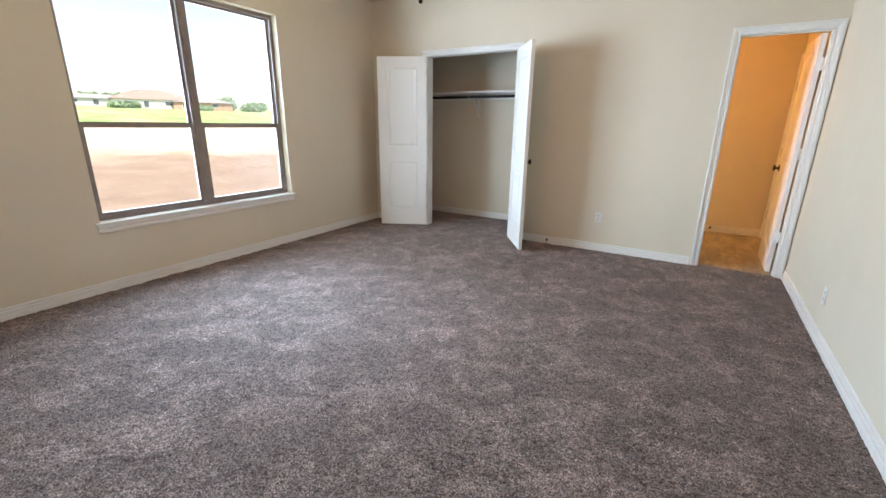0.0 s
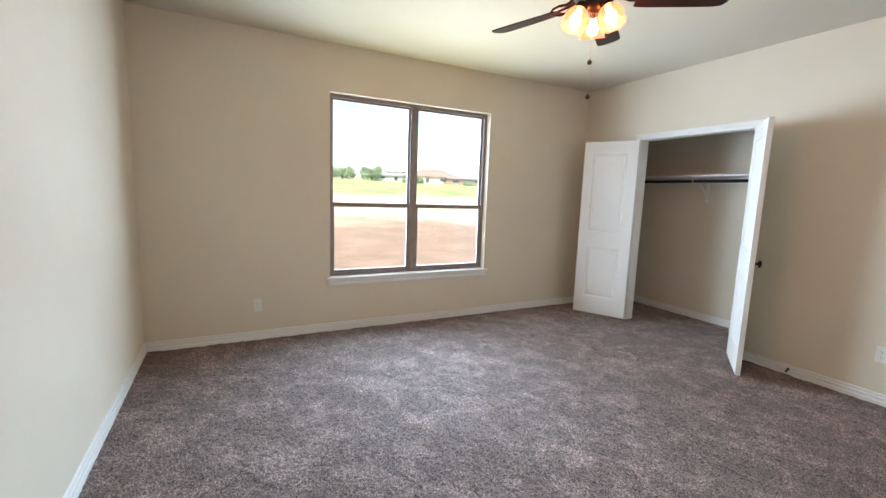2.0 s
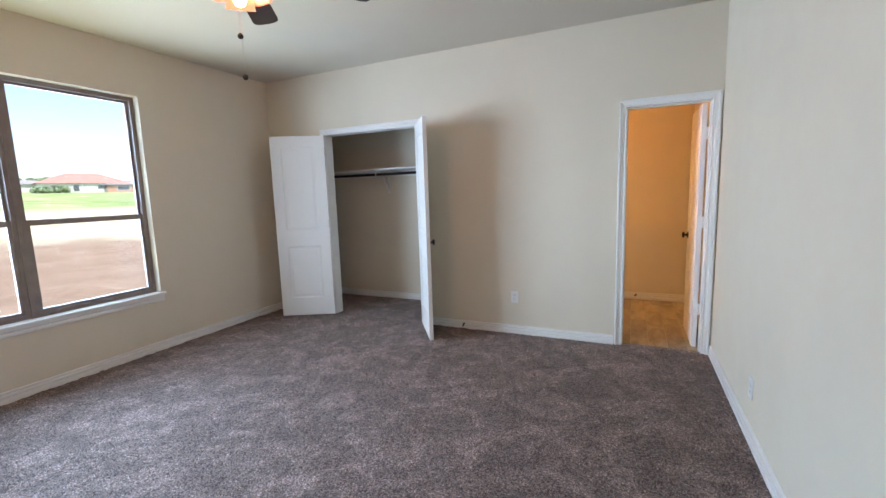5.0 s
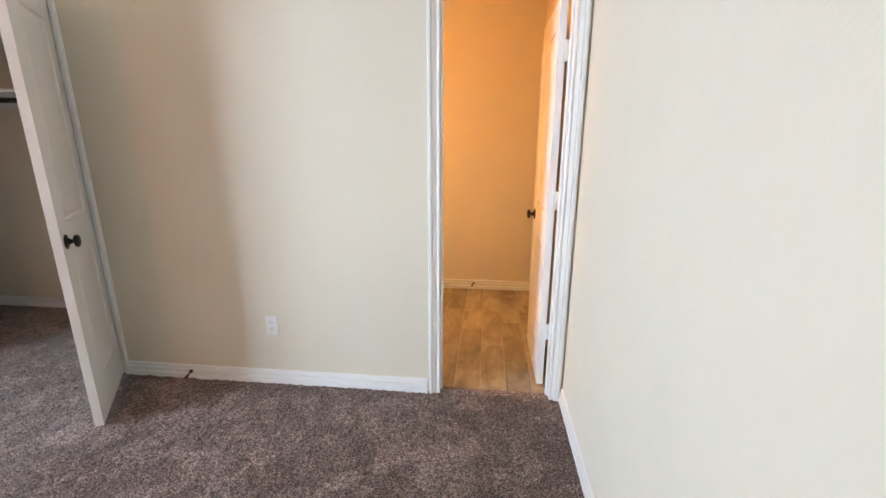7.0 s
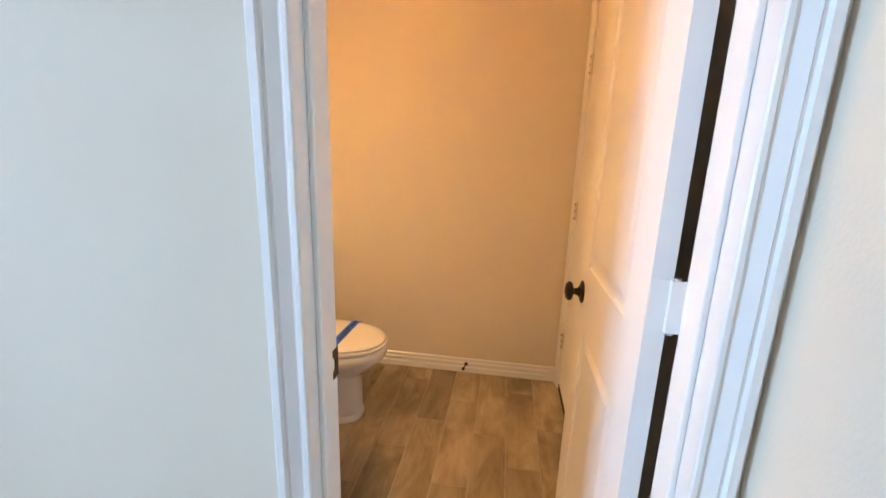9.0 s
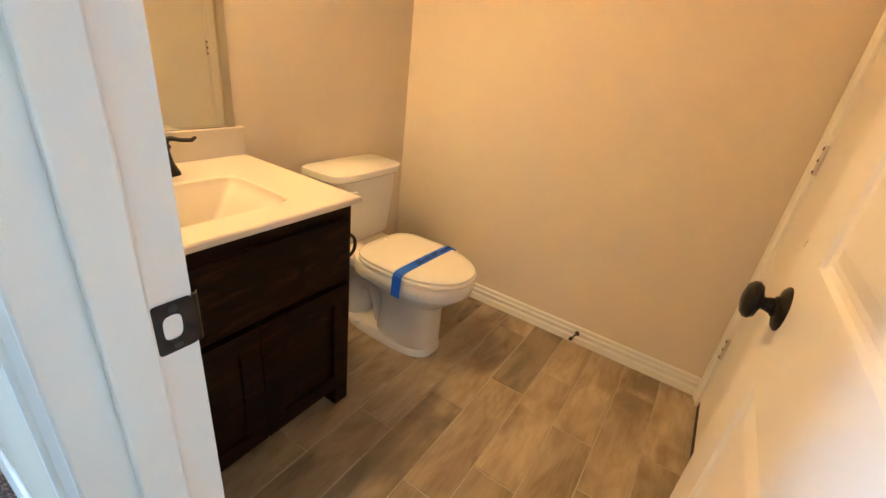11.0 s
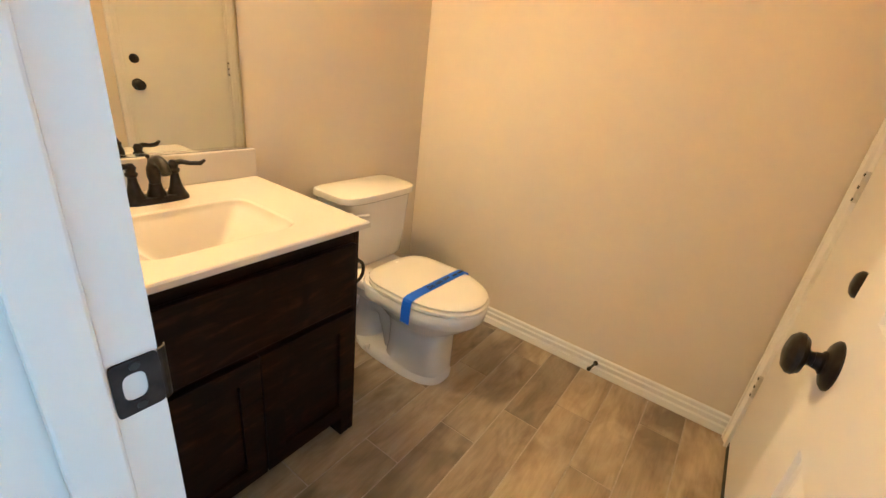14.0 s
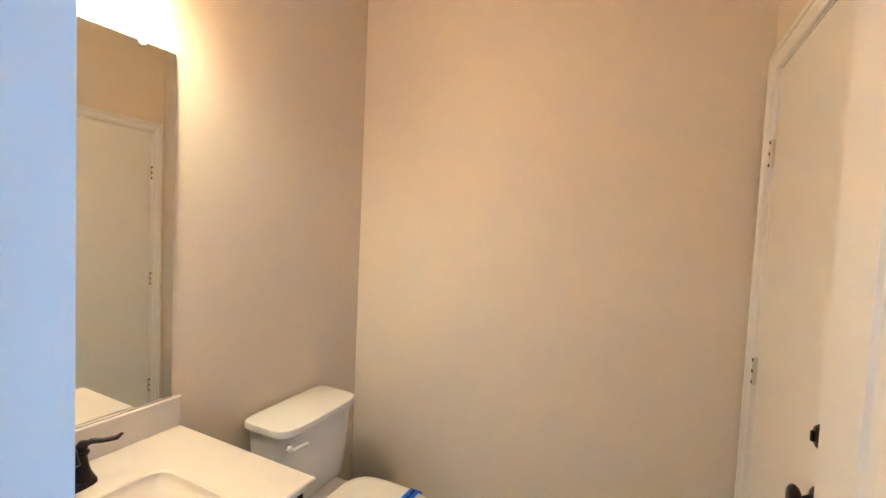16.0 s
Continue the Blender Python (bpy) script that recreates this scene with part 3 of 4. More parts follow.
# bathroom door, open square into the bathroom
bath_leaf = panel_door("door_3", pose(-0.094, 0.128, 0.014, 0, 0, 90.3), 0.583, 1.990, "white two-panel bathroom door with bronze knobs, open square")
knob(bath_leaf, 0.583 - 0.060, 0.035, 0.898, 1)
knob(bath_leaf, 0.583 - 0.060, 0.0, 0.898, -1)
part("latch_plate", boxes(((0.5825, 0.006, 0.868), (0.5845, 0.029, 0.928))), BRONZE, bath_leaf, "bronze latch face plate")
for z in (0.286, 1.01, 1.714):
    hg = part("hinge", boxes(((-0.012, 0.003, z), (0.0005, 0.0055, z + 0.09)), ((-0.0125, -0.0185, z), (-0.010, 0.004, z + 0.09)), ((-0.0025, 0.004, z), (-0.0005, 0.034, z + 0.09))), TRIM, bath_leaf, "painted white butt hinge")
    part("pin", lathe([(0.006, -0.004), (0.006, 0.094)], 10, Matrix.Translation((-0.006, -0.004, z))), STEEL, hg, "", True)


def outer_door():
    d = thing("door_4", Matrix.Identity(4), "flat white closed door with bronze knob and deadbolt", "door", kind="structure")
    x0 = XE + 0.002
    part("leaf", boxes(((x0, ED0 + 0.0015, 0.014), (x0 + 0.042, ED1 - 0.0015, EDZ - 0.0015)), r=0.0015), DOORPAINT, d)
    part("sweep", boxes(((x0 - 0.002, ED0 + 0.001, 0.0006), (x0 + 0.10, ED1 - 0.001, 0.030))), RUBBER, d, "dark rubber door sweep")
    face = Matrix.Translation((x0, ED0 + 0.046, 0.900)) @ pose(0, 0, 0, 0, -90) @ Matrix.Diagonal((1.0, 1.0, 0.75, 1.0))
    k = part("door_knob", lathe([(0.0, 0.026), (0.010, 0.026), (0.0095, 0.032), (0.013, 0.036), (0.024, 0.040), (0.0285, 0.048), (0.0280, 0.055), (0.022, 0.062), (0.010, 0.066), (0.0, 0.0665)], 28, face, cap=False), BRONZE, d, "oil-rubbed bronze door knob", True)
    part("rosette", lathe([(0.0335, 0.0), (0.0335, 0.003), (0.029, 0.008), (0.020, 0.011), (0.0155, 0.016), (0.0105, 0.028)], 28, face), BRONZE, k, "", True)
    up = Matrix.Translation((x0, ED0 + 0.046, 1.042)) @ pose(0, 0, 0, 0, -90)
    b = part("deadbolt", lathe([(0.026, 0.0), (0.026, 0.004), (0.022, 0.010), (0.015, 0.012), (0.0, 0.0125)], 28, up), BRONZE, d, "round bronze deadbolt", True)
    part("thumb_turn", boxes(((x0 - 0.020, ED0 + 0.042, 1.030), (x0 - 0.012, ED0 + 0.050, 1.054)), r=0.003), BRONZE, b)
    for z in (0.25, 0.975, 1.68):
        h = part("hinge", boxes(((XE - 0.0025, ED1 - 0.006, z), (XE + 0.0015, ED1 + 0.010, z + 0.09))), STEEL, d, "satin metal butt hinge")
        part("pin", lathe([(0.0058, 0), (0.0058, 0.09)], 10, Matrix.Translation((XE - 0.006, ED1 - 0.002, z))), STEEL, h, "", True)
        part("gap", boxes(*[((XE - 0.0125, ED1 - 0.006, z + k), (XE - 0.0085, ED1 + 0.003, z + k + 0.009)) for k in (0.004, 0.040, 0.076)]), SLOT, h, "dark gaps between the knuckles")


outer_door()


# ---- strike plate on the jamb ----
def strike():
    x = DR0
    s = thing("strike_plate", Matrix.Translation((x, 0.096, 0.911)), "dark bronze strike plate screwed to white jamb", "strike plate")
    def outline(x, c, ay, az, power):
        return [Vector((x, c + p.x, p.y)) for p in oval(0, 0, 0, ay, az, power, 32)]

    bm = loft([outline(0.0005, -0.001, 0.019, 0.0285, 12), outline(0.0027, -0.001, 0.019, 0.0285, 12), outline(0.0027, -0.003, 0.0095, 0.0145, 3), outline(0.0005, -0.003, 0.0095, 0.0145, 3)], cap=False)
    rings = []
    for k in range(6):
        a = radians(k * 14)
        rings.append([Vector((0.0005 - 0.010 * (1 - math.cos(a)), 0.018 + 0.010 * math.sin(a) * 0.9, z)) for z in (-0.0285, 0.0285)])
    lip = bmesh.new()
    inner = [[p + Vector((0.0022, 0, 0)) for p in r] for r in rings]
    loft([[a[0], a[1], b[1], b[0]] for a, b in zip(rings, inner)], bm=lip)
    part("plate", bm, BRONZE, s)
    part("lip", lip, BRONZE, s)
    part("latch_pocket", boxes(((0.0001, -0.013, -0.0155), (0.0006, 0.0068, 0.0155))), PLASTIC, s, "pale bare wood behind the latch hole")
    for z in (-0.0215, 0.0215):
        part("screw", lathe([(0.0045, 0.0), (0.0040, 0.0012), (0.0, 0.0014)], 14, Matrix.Translation((0.0027, -0.001, z)) @ pose(0, 0, 0, 0, 90)), SLOT, s, "", True)


strike()


# ---- closet fittings ----
def closet_shelf():
    s = thing("closet_shelf", Matrix.Translation((0, 0, 1.672)), "white painted closet shelf on wall cleats", "shelf")
    part("board", boxes(((XW + 0.002, CB - 0.33, 0), (BW - 0.118, CB - 0.001, 0.019)), r=0.002), TRIM, s)
    part("cleat", boxes(((XW + 0.002, CB - 0.020, -0.072), (BW - 0.118, CB - 0.0005, -0.001)), r=0.002), TRIM, s, "white cleat along the wall")
    rod = thing("closet_rod", Matrix.Translation((0, CB - 0.29, 1.622)), "black round closet hanging rod under the shelf", "rod")
    part("bar", tube([(XW + 0.002, 0, 0), (BW - 0.118, 0, 0)], 0.0165, 16), BRONZE, rod, smooth=True)
    b = thing("shelf_bracket", Matrix.Translation((-3.49, CB, 1.672)), "white steel bracket that holds shelf and rod", "bracket")
    part("arm", boxes(((-0.016, -0.31, -0.010), (0.016, -0.021, -0.001)), r=0.0015), TRIM, b)
    part("post", boxes(((-0.021, -0.007, -0.285), (0.021, -0.0005, -0.073)), r=0.002), TRIM, b)
    part("brace", tube([(0, -0.005, -0.245), (0, -0.05, -0.17), (0, -0.13, -0.10), (0, -0.24, -0.008)], 0.015, 10), TRIM, b, smooth=True)
    hook = [(0, -0.29 + 0.021 * math.sin(a), -0.050 - 0.021 * math.cos(a)) for a in (radians(k) for k in range(-95, 150, 20))]
    part("hook", tube([(0, -0.315, -0.006)] + hook, 0.005, 8), TRIM, b, smooth=True)


closet_shelf()


# ---- outlets, door stops, vent ----
def outlet(m):
    o = thing("wall_outlet", m, "white duplex outlet with cover plate on the wall", "outlet", "outlets in the bedroom")
    part("cover_plate", boxes(((-0.035, -0.0055, -0.057), (0.035, -0.0003, 0.057)), r=0.003), PLASTIC, o)
    for z in (-0.020, 0.020):
        f = part("receptacle", boxes(((-0.0165, -0.0075, z - 0.0135), (0.0165, -0.005, z + 0.0135)), r=0.0018), PLASTIC, o)
        part("slots", boxes(((-0.0075, -0.0080, z - 0.003), (-0.0055, -0.0070, z + 0.006)), ((0.0055, -0.0080, z - 0.003), (0.0075, -0.0070, z + 0.006)), ((-0.002, -0.0080, z - 0.010), (0.002, -0.0070, z - 0.006))), SLOT, f)
    part("screw", lathe([(0.003, 0), (0.0025, 0.001), (0, 0.001)], 10, Matrix.Translation((0, -0.0054, 0)) @ pose(0, 0, 0, 90)), STEEL, o, smooth=True)
    return o


first = outlet(pose(-1.618, 0, 0.365))
copy_thing(first, pose(XW, -3.872, 0.325, 0, 0, 90))
copy_thing(first, pose(XE, -1.24, 0.285, 0, 0, -90))


def door_stop(m):
    s = thing("door_stop", m, "black rigid door stop screwed into the baseboard", "door stop", "door stops")
    part("flange", lathe([(0.011, 0), (0.011, 0.004), (0.006, 0.009)], 16, pose(0, 0, 0, 90)), BRONZE, s, smooth=True)
    part("rod", lathe([(0.0048, 0.008), (0.0048, 0.060)], 12, pose(0, 0, 0, 90)), BRONZE, s, smooth=True)
    part("bumper", lathe([(0.0075, 0.056), (0.0085, 0.060), (0.0085, 0.070), (0.0065, 0.074), (0, 0.075)], 16, pose(0, 0, 0, 90)), RUBBER, s, "black rubber bumper", True)
    return s


stop = door_stop(pose(-2.14, -0.0175, 0.052, 0, 0, 14))
copy_thing(stop, pose(-0.545, BN - 0.0175, 0.058, 0, 0, -10))


def vent():
    v = thing("ceiling_vent", pose(-0.687, -0.775, H), "white metal ceiling air register with angled slats", "vent")
    part("frame", slab_flat(-0.125, 0.125, -0.125, 0.125, -0.095, 0.095, -0.095, 0.095, -0.008, -0.0004), PLASTIC, v)
    part("backing", boxes(((-0.095, -0.095, -0.0016), (0.095, 0.095, -0.0006))), SLOT, v)
    for k in range(6):
        y = -0.079 + k * 0.0316
        bm = boxes(((-0.095, -0.014, -0.001), (0.095, 0.014, 0.001)))
        bmesh.ops.transform(bm, matrix=Matrix.Translation((0, y, -0.009)) @ Matrix.Rotation(radians(32 if k < 3 else -32), 4, "X"), verts=bm.verts)
        part("slat", bm, PLASTIC, v)


def slab_flat(x0, x1, y0, y1, a0, a1, b0, b1, z0, z1):
    """A flat frame in plan: the outer rectangle less the inner one."""
    return boxes(((x0, y0, z0), (x1, b0, z1)), ((x0, b1, z0), (x1, y1, z1)), ((x0, b0, z0), (a0, b1, z1)), ((a1, b0, z0), (x1, b1, z1)))


vent()


# ---- ceiling fan ----
def fan():
    drop = 0.011                          # the motor hangs close under a short canopy
    f = thing("ceiling_fan", pose(-2.272, -2.350, H + drop), "dark bronze five-blade ceiling fan with lit amber glass shades", "ceiling fan")
    part("canopy", lathe([(r, -drop + 0.86 * z) for r, z in ((0.0, -0.0004), (0.068, -0.0004), (0.071, -0.010), (0.064, -0.040), (0.042, -0.084), (0.022, -0.103), (0.0, -0.104))], 32), BRONZE, f, smooth=True)
    part("downrod", lathe([(0.013, -0.095), (0.013, -0.135)], 16), BRONZE, f, smooth=True)
    part("motor_housing", lathe([(0.0, -0.122), (0.030, -0.124), (0.062, -0.130), (0.112, -0.152), (0.138, -0.180), (0.145, -0.212), (0.147, -0.222), (0.140, -0.228), (0.128, -0.232), (0.128, -0.262), (0.112, -0.284), (0.076, -0.300), (0.050, -0.306), (0.0, -0.307)], 40), BRONZE, f, smooth=True)
    kit = part("light_kit", lathe([(0.0, -0.300), (0.052, -0.302), (0.058, -0.315), (0.058, -0.345), (0.046, -0.362), (0.022, -0.372), (0.012, -0.392), (0.0, -0.398)], 32), BRONZE, f, smooth=True)
    for k in range(5):
        a = Matrix.Rotation(radians(-91 + 72 * k), 4, "Z")
        tilt = Matrix.Translation((0.0, 0.0, -0.310)) @ Matrix.Rotation(radians(-12), 4, "X")
        ring = []
        for s in (-1, 1):
            pts = [(0.205, 0.050), (0.26, 0.058), (0.45, 0.068), (0.60, 0.072), (0.636, 0.066), (0.652, 0.044), (0.656, 0.0)]
            ring += [(x, s * y) for x, y in (pts if s < 0 else reversed(pts[:-1]))]
        b = part("blade", loft([[a @ tilt @ Vector((x, y, z)) for x, y in ring] for z in (-0.003, 0.003)]), BLADE, f, "dark walnut blade")
        arms = bmesh.new()
        for s in (-1, 1):
            tube([a @ Vector(p) for p in ((0.105, s * 0.012, -0.268), (0.150, s * 0.020, -0.292), (0.185, s * 0.040, -0.300 + s * 0.006), (0.225, s * 0.034, -0.304 + s * 0.006), (0.262, s * 0.008, -0.303))], [0.009, 0.008, 0.007, 0.006, 0.005], 8, arms)
        tube([a @ Vector(p) for p in ((0.110, 0, -0.270), (0.160, 0, -0.298), (0.250, 0, -0.305))], [0.009, 0.007, 0.005], 8, arms)
        part("blade_iron", arms, BRONZE, b, "", True)
    for k in range(3):
        a = Matrix.Rotation(radians(14 + 120 * k), 4, "Z")
        at = a @ Matrix.Translation((0.072, 0, -0.336)) @ Matrix.Rotation(radians(-20), 4, "Y") @ Matrix.Scale(1.06, 4)
        arm = part("arm", tube([a @ Vector(p) for p in ((0.030, 0, -0.326), (0.056, 0, -0.324), (0.069, 0, -0.334))], 0.011, 12), BRONZE, kit, smooth=True)
        part("socket", lathe([(0.0, 0.010), (0.024, 0.008), (0.028, -0.004), (0.028, -0.020), (0.0, -0.021)], 20, at), BRONZE, kit, smooth=True)
        rings = []
        for r, z in ((0.027, -0.018), (0.040, -0.028), (0.052, -0.044), (0.058, -0.062), (0.060, -0.080), (0.059, -0.098), (0.058, -0.110), (0.062, -0.120)):
            wave = 0.0035 * max(0, (-z - 0.09) / 0.034)
            rings.append([at @ Vector(((r + wave * math.cos(8 * t)) * math.cos(t), (r + wave * math.cos(8 * t)) * math.sin(t), z)) for t in (2 * math.pi * i / 40 for i in range(40))])
        part("shade", loft(rings, cap=False), FANGLOW, f, "lit amber frosted glass tulip shade", True)
        part("bulb", lathe([(0.0, -0.020), (0.013, -0.024), (0.014, -0.045), (0.027, -0.066), (0.028, -0.085), (0.018, -0.104), (0.0, -0.110)], 16, at, cap=False), FANBULB, f, "glowing lamp bulb", True)
    for dx, dy, z in ((0.018, -0.020, -0.618), (-0.018, 0.020, -0.782)):
        c = part("pull_chain", tube([(dx, dy, -0.375), (dx, dy, z)], 0.0009, 6), STEEL, f, "thin metal pull chain", True)
        part("chain_fob", lathe([(0.0, 0.012), (0.004, 0.010), (0.011, 0.003), (0.013, -0.006), (0.009, -0.014), (0.0, -0.017)], 16, Matrix.Translation((dx, dy, z))), BRONZE, c, "", True)


fan()


# ---- bathroom: vanity ----
VX, VY0, VY1, VT = -1.115, T + 0.003, 0.785, 0.775   # cabinet's front, its ends, worktop's height


def vanity():
    v = thing("vanity_cabinet", pose(BW, 0, 0), "dark espresso wooden vanity cabinet with drawer front and doors", "cabinet")
    d = VX - BW
    z1 = VT - 0.0185
    part("body", boxes(((0.001, VY0, 0.09), (d - 0.02, VY0 + 0.018, z1)), ((0.001, VY0 + 0.018, 0.09), (0.012, VY1 - 0.018, z1)), ((0.012, VY0 + 0.018, 0.09), (d - 0.02, VY1 - 0.018, 0.108)), ((0.001, VY0, 0.0), (d - 0.075, VY1 - 0.018, 0.09))), WOOD, v)
    part("end_panel", boxes(((0.001, VY1 - 0.018, 0.0), (d, VY1, z1)), r=0.0015), WOOD, v)
    part("end_foot", boxes(((d - 0.075, VY1 - 0.055, 0.0), (d - 0.001, VY1 - 0.0185, 0.09)), r=0.0015), WOOD, v)
    part("face_frame", slab("x", d - 0.02, 0.02, VY0, VY1 - 0.0185, 0.09, z1, [(VY0 + 0.035, VY1 - 0.05, 0.12, 0.498), (VY0 + 0.035, VY1 - 0.05, 0.53, z1 - 0.045)]), WOOD, v)
    part("drawer_front", boxes(((d + 0.0005, VY0 + 0.02, 0.522), (d + 0.0195, VY1 - 0.025, z1 - 0.036)), r=0.003), WOOD, v)
    mid = (VY0 + VY1) / 2
    for y0, y1 in ((VY0 + 0.02, mid - 0.0025), (mid + 0.0025, VY1 - 0.025)):
        z0, zt, s = 0.105, 0.502, 0.055
        door = part("cabinet_door", slab("x", d + 0.0005, 0.019, y0, y1, z0, zt, [(y0 + s, y1 - s, z0 + s, zt - s)]), WOOD, v)
        part("panel", boxes(((d + 0.001, y0 + s, z0 + s), (d + 0.008, y1 - s, zt - s))), WOOD, door)


def worktop():
    w = thing("vanity_worktop", pose(BW, 0, VT), "cream cultured marble worktop with moulded sink basin", "worktop")
    x1, y0, y1 = -1.098 - BW, VY0 - 0.001, 0.812
    bx, by, ax, ay = 0.345, 0.462, 0.140, 0.182
    n = 48

    def rim(grow, z, sx=0.0):
        ring = oval(bx + sx, by, z, ax + grow, ay + grow, 7.0, n)
        return ring

    def edge(z, o):
        out = []
        for p in rim(0, 0):
            dx, dy = p.x - bx, p.y - by
            tx = ((x1 - o - bx) if dx > 0 else (bx - 0.001)) / max(abs(dx), 1e-6)
            ty = ((y1 - o - by) if dy > 0 else (by - y0)) / max(abs(dy), 1e-6)
            k = min(tx, ty)
            out.append(Vector((bx + dx * k, by + dy * k, z)))
        corners = [(x1 - o, y1 - o), (x1 - o, y0), (0.001, y1 - o), (0.001, y0)]
        for cx, cy in corners:
            i = min(range(n), key=lambda q: (out[q].x - cx) ** 2 + (out[q].y - cy) ** 2)
            out[i] = Vector((cx, cy, z))
        return out

    part("slab", loft([edge(-0.018, 0.0), edge(-0.004, 0.0), edge(0.0, 0.004), rim(0.006, 0.0), rim(0.0, -0.004)], cap=False), MARBLE, w)
    bowl = [rim(0.0, -0.004)]
    for k, z, sx in ((-0.003, -0.012, 0.0), (-0.007, -0.022, 0.0), (-0.016, -0.030, -0.002), (-0.062, -0.090, -0.022), (-0.100, -0.142, -0.040), (-0.106, -0.148, -0.042), (-0.116, -0.151, -0.044)):
        bowl.append(oval(bx + sx, by, z, ax + k, ay + k * 1.2, 8.0 if k > -0.101 else 5.0, n))
    part("basin", loft(bowl, cap=False), MARBLE, w, "moulded cream sink basin", True)
    bm = bmesh.new()
    bm.faces.new([bm.verts.new(p) for p in bowl[-1]])
    part("basin_bottom", bm, MARBLE, w)
    part("drain", lathe([(0.022, -0.1235), (0.022, -0.1205), (0.017, -0.119), (0.016, -0.1205), (0.0, -0.1205)], 24, Matrix.Translation((bx - 0.044, by, -0.0275))), BRONZE, w, "bronze pop-up drain", True)
    part("backsplash", boxes(((0.0008, y0, 0.0005), (0.022, y1, 0.096)), r=0.003), MARBLE, w)


def faucet():
    f = thing("faucet", pose(-1.560, 0.455, VT), "oil-rubbed bronze centerset faucet with two lever handles", "faucet")
    part("base_plate", loft([oval(0, 0, 0.0003, 0.030, 0.080, 3.0), oval(0, 0, 0.010, 0.029, 0.079, 3.0), oval(0, 0, 0.016, 0.024, 0.072, 3.0)]), BRONZE, f, smooth=True)
    for s in (-1, 1):
        at = Matrix.Translation((0, s * 0.051, 0.012))
        h = part("handle", lathe([(0.027, 0.0), (0.0235, 0.006), (0.0165, 0.022), (0.0115, 0.046), (0.0100, 0.060), (0.0140, 0.064), (0.0150, 0.070), (0.0105, 0.075), (0.0135, 0.086), (0.007, 0.096), (0.0, 0.097)], 24, at), BRONZE, f, "bell-shaped bronze handle", True)
        pts = [(0.0, s * 0.051, 0.098), (0.006, s * 0.068, 0.103), (0.016, s * 0.090, 0.098), (0.026, s * 0.112, 0.098), (0.030, s * 0.124, 0.107)]
        part("lever", tube(pts, [0.008, 0.0075, 0.006, 0.0065, 0.004], 12), BRONZE, h, smooth=True)
    part("spout_base", lathe([(0.025, 0.012), (0.023, 0.022), (0.017, 0.036), (0.015, 0.050)], 24), BRONZE, f, smooth=True)
    arc = [(0.0, 0.0, 0.045), (0.0, 0.0, 0.072)] + [(0.042 - 0.042 * math.cos(a), 0, 0.080 + 0.040 * math.sin(a)) for a in (radians(k) for k in range(15, 136, 15))] + [(0.083, 0, 0.092)]
    part("spout", tube(arc, [0.0125, 0.0165, 0.0160] + [0.0135] * (len(arc) - 5) + [0.0120, 0.0125], 16), BRONZE, f, "arched bronze spout", True)
    part("lift_rod", lathe([(0.0022, 0.014), (0.0022, 0.112), (0.0055, 0.115), (0.0055, 0.121), (0.0, 0.124)], 12, Matrix.Translation((-0.021, 0, 0))), BRONZE, f, "", True)


def mirror():
    y0, y1, z0, z1 = VY0 + 0.012, 0.787, VT + 0.098, 1.930
    m = thing("wall_mirror", pose(BW, 0, z0), "large frameless wall mirror above the vanity", "mirror")
    part("glass", boxes(((0.001, y0, 0.0), (0.0065, y1, z1 - z0)), r=0.001), MIRROR, m)
    for y in (y0 + 0.10, y1 - 0.095):
        part("clip", lathe([(0.0, 0.010), (0.011, 0.010), (0.012, 0.006), (0.012, 0.0)], 16, Matrix.Translation((0.001, y, z1 - z0 + 0.002)) @ pose(0, 0, 0, 0, 90)), PLASTIC, m, "clear plastic mirror clip", True)
    part("channel", boxes(((0.0008, y0, -0.0015), (0.0095, y1, -0.0002)), ((0.0066, y0, -0.0015), (0.0095, y1, 0.006))), CHROME, m, "thin metal channel under the mirror")


def vanity_light():
    v = thing("vanity_light", pose(BW, 0.44, 2.25), "bronze vanity light with three lit frosted glass shades", "wall lamp")
    part("back_plate", boxes(((0.0005, -0.24, -0.035), (0.028, 0.24, 0.035)), r=0.008), BRONZE, v)
    for y in (-0.17, 0.0, 0.17):
        part("arm", tube([(0.028, y, 0), (0.075, y, 0.004), (0.105, y, 0.0), (0.110, y, -0.014)], 0.008, 10), BRONZE, v, smooth=True)
        at = Matrix.Translation((0.110, y, -0.014))
        part("socket", lathe([(0.0, 0.002), (0.022, 0.0), (0.026, -0.012), (0.026, -0.026), (0.0, -0.027)], 20, at), BRONZE, v, smooth=True)
        part("shade", lathe([(0.026, -0.020), (0.036, -0.040), (0.046, -0.068), (0.052, -0.096), (0.060, -0.118)], 28, at, cap=False), VANGLOW, v, "lit frosted glass bell shade", True)
        part("bulb", lathe([(0.0, -0.026), (0.013, -0.030), (0.014, -0.050), (0.027, -0.070), (0.026, -0.090), (0.0, -0.108)], 16, at, cap=False), VANBULB, v, "glowing lamp bulb", True)


def paper_holder():
    p = thing("paper_holder", pose(VX - 0.032, VY1, 0.632), "black open-ring toilet paper holder on the cabinet's side", "paper holder")
    part("mount", lathe([(0.020, 0.0003), (0.020, 0.006), (0.013, 0.012), (0.008, 0.020), (0.008, 0.032)], 20, pose(0, 0, 0, -90)), BRONZE, p, smooth=True)
    arc = [(0.0, 0.024 + 0.030 * math.sin(a), 0.0 - 0.036 + 0.036 * math.cos(a)) for a in (radians(k) for k in range(-20, 250, 15))]
    part("ring", tube(arc, 0.0055, 10), BRONZE, p, smooth=True)


